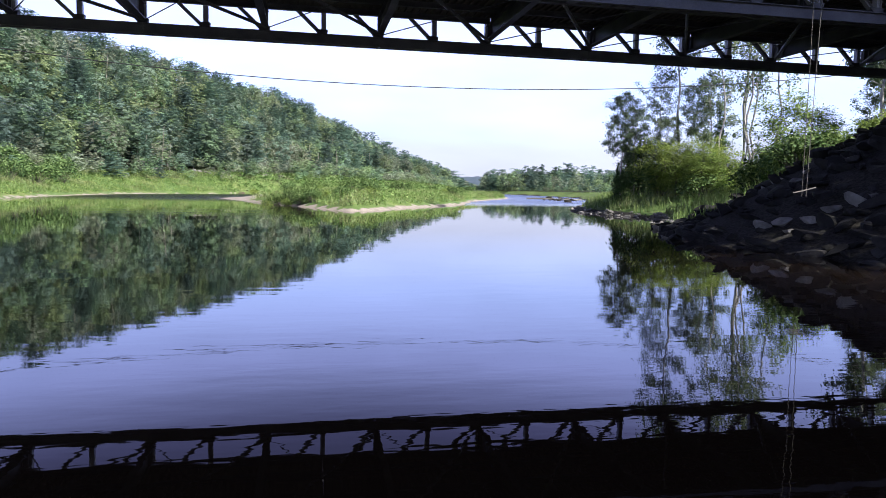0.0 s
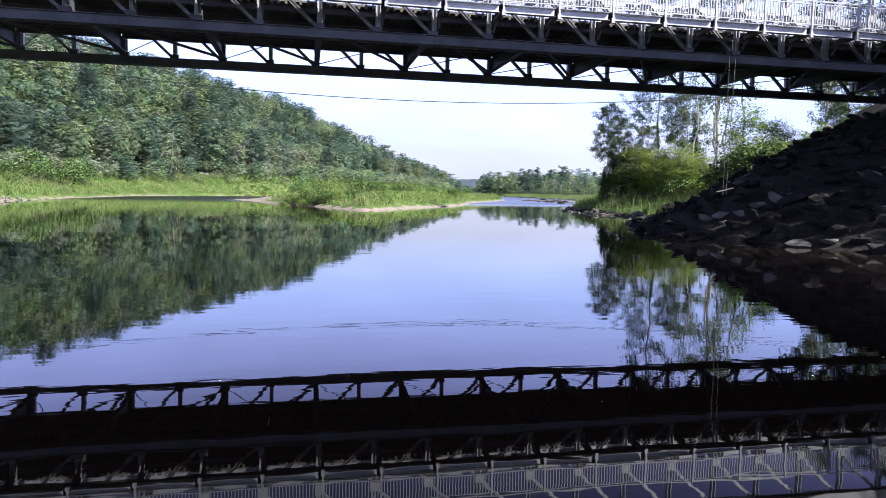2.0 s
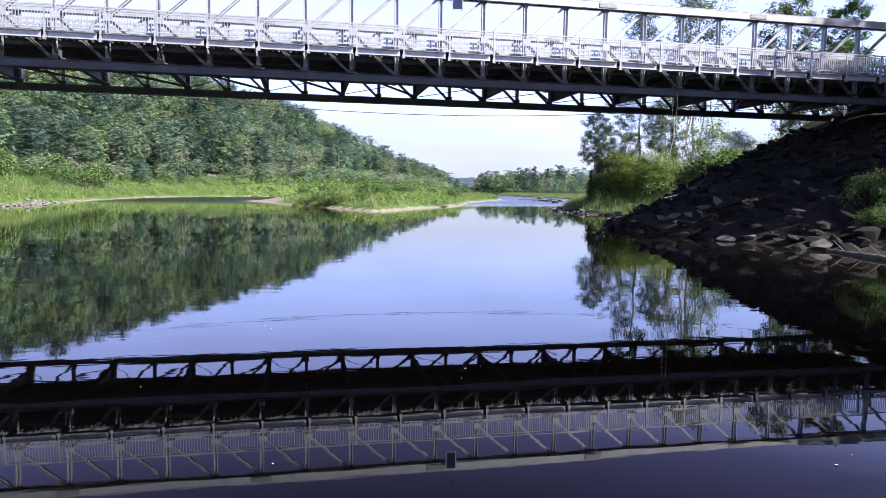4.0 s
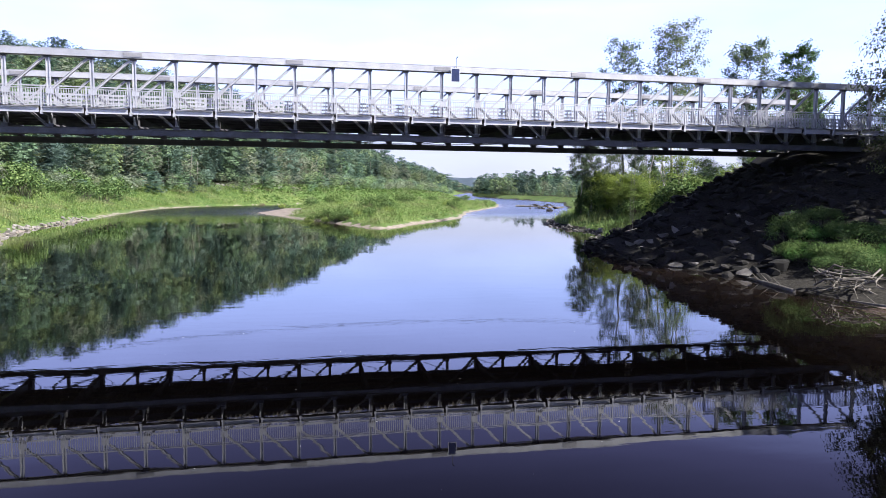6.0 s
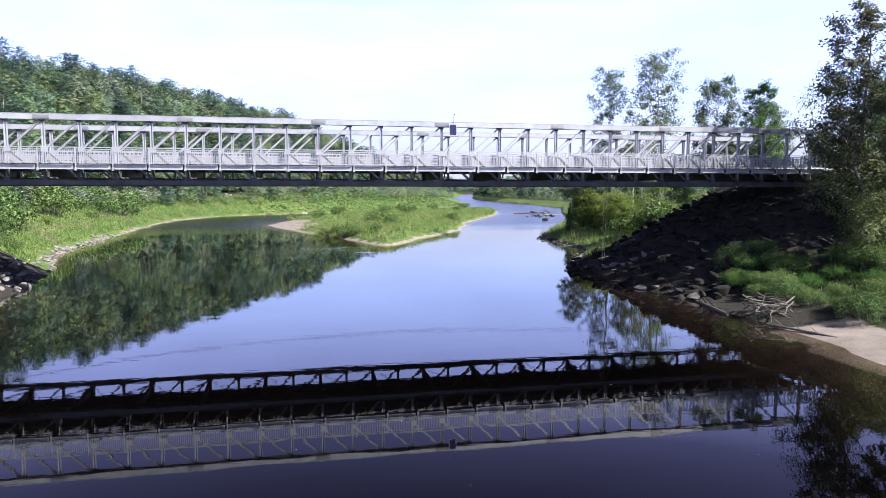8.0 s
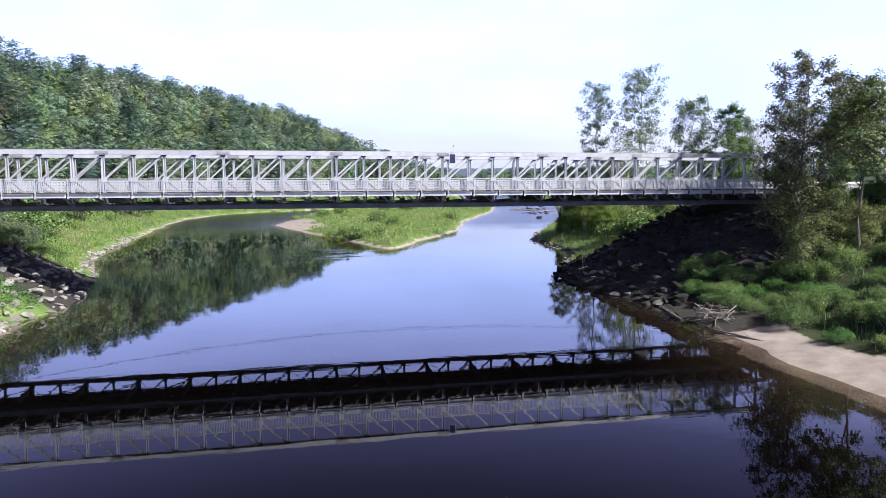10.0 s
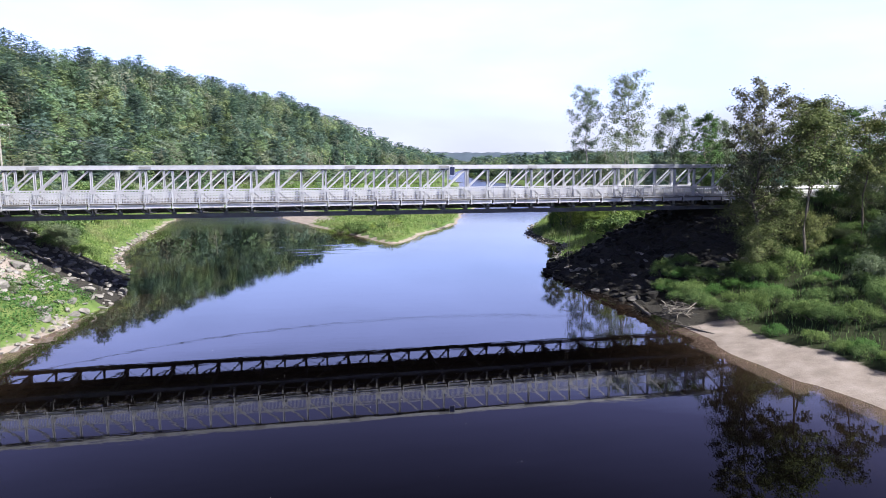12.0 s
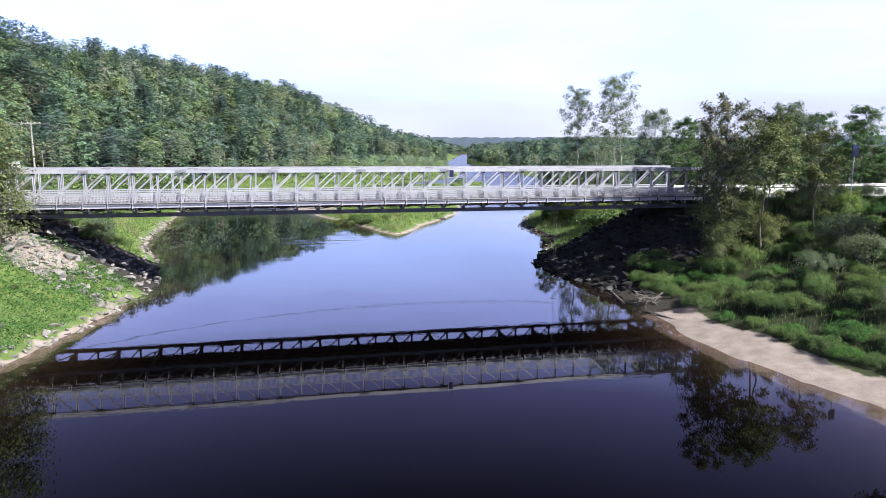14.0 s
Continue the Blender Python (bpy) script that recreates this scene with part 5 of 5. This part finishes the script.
power_pole(-47.6, 39.4, float(ground_z(-47.6, 39.4)[0]), 15.9)
power_pole(-47.2, 27.0, float(ground_z(-47.2, 27.0)[0]), 13.6, False)
power_pole(-48.8, 161.9, float(ground_z(-48.8, 161.9)[0]), 14.1)
power_pole(-41.8, 221.0, float(ground_z(-41.8, 221.0)[0]), 14.3)


def pole_wires():
    for dx in (-1.1, 0.45, 1.1):
        bm = bmesh.new()
        for (x0, y0, z0), (x1, y1, z1) in (((-51.0, 5.0, 15.6), (-47.6, 39.4, 15.7)), ((-47.6, 39.4, 15.7), (-48.8, 161.9, 13.9)), ((-48.8, 161.9, 13.9), (-41.8, 221, 14.1))):
            pts = [(x0 + (x1 - x0) * t + dx, y0 + (y1 - y0) * t, z0 + (z1 - z0) * t - 3.2 * t * (1 - t)) for t in np.linspace(0, 1, 12)]
            tube(bm, pts, [0.014] * 12, 4)
        tagged(part("power_line", bm, M_STEEL, None), "thin overhead power line along the hill road", "cable", group="power lines")


pole_wires()


def road_stretch(x0, x1, name):
    bm = bmesh.new()
    box(bm, (x0, -0.4, 7.50), (x1, 7.4, 7.74))
    tagged(part(name, bm, M_ROAD, None), "grey road leading onto the bridge", "road", kind="structure")


road_stretch(27.95, 130, "road_east")
road_stretch(-70, -39.55, "road_west")


def guard_rail(x0, x1, y, n):
    ob = thing("roadside_barrier", "pale steel roadside barrier on short posts", "barrier", group="roadside barriers", at=(x0, y, 7.55))
    bm = bmesh.new()
    prof = [(-0.02, -0.16), (0.05, -0.10), (0.05, -0.06), (-0.01, 0.0), (0.05, 0.06), (0.05, 0.10), (-0.02, 0.16), (-0.035, 0.16), (-0.035, -0.16)]
    section(bm, (0, 0, 0.58), (x1 - x0, 0, 0.58), [(-p, q) for p, q in prof])
    part("rail", bm, M_WHITE, ob)
    bm = bmesh.new()
    section(bm, (0, 0, 0.18), (x1 - x0, 0, 0.18), [(-p, q * 0.8) for p, q in prof])
    part("rail", bm, M_WHITE, ob)
    for i in range(n):
        bm = bmesh.new()
        x = 0.2 + (x1 - x0 - 0.4) * i / (n - 1)
        box(bm, (x - 0.08, 0.05, -0.3), (x + 0.08, 0.22, 0.85))
        part("post", bm, M_WOOD, ob)


guard_rail(28.4, 36.6, -1.9, 5)
guard_rail(37.5, 49.5, -2.1, 7)
guard_rail(50.5, 66.5, -2.3, 9)
guard_rail(28.4, 60.0, 8.4, 14)


def sun_panel_post():
    z0 = float(ground_z(35.4, -9.3)[0])
    ob = thing("solar_panel_post", "small blue solar panel on a slim steel post", "solar panel", at=(35.4, -9.3, z0))
    bm = bmesh.new()
    tube(bm, [(0, 0, -0.3), (0, 0, 12.9 - z0)], [0.05, 0.045], 8)
    part("post", bm, M_GALV, ob)
    bm = bmesh.new()
    box(bm, (-0.34, -0.10, 11.75 - z0), (0.34, -0.06, 12.8 - z0))
    part("panel", bm, M_PANEL, ob)


sun_panel_post()


def road_sign():
    z0 = float(ground_z(-43.9, 22.8)[0])
    ob = thing("road_sign", "blank pale back of a road sign on a steel post", "sign", at=(-43.9, 22.8, z0))
    bm = bmesh.new()
    tube(bm, [(0, 0, -0.3), (0, 0, 10.8 - z0)], [0.04, 0.04], 6)
    part("post", bm, M_GALV, ob)
    bm = bmesh.new()
    box(bm, (-0.62, -0.03, 9.95 - z0), (0.62, 0.0, 10.85 - z0))
    part("board", bm, M_WHITE, ob)


road_sign()


def foam_flecks():
    """Small flecks of foam drifting on the still water."""
    p = np.stack([rng.normal(-6, 7, 130), rng.uniform(-48, -14, 130)], 1)
    v, f = [], []
    for x, y in p:
        r, n = rng.uniform(0.004, 0.013), len(v)
        for j in range(6):
            v.append((x + r * math.cos(j * 1.047) * rng.uniform(0.6, 1.4), y + r * math.sin(j * 1.047), 0.006))
        f.append([n + j for j in range(6)])
    tagged(new("foam_flecks", mesh_from("foam_flecks", v, f, M_WHITE)), "tiny white flecks of foam on the dark water", "foam", kind="stuff")


foam_flecks()
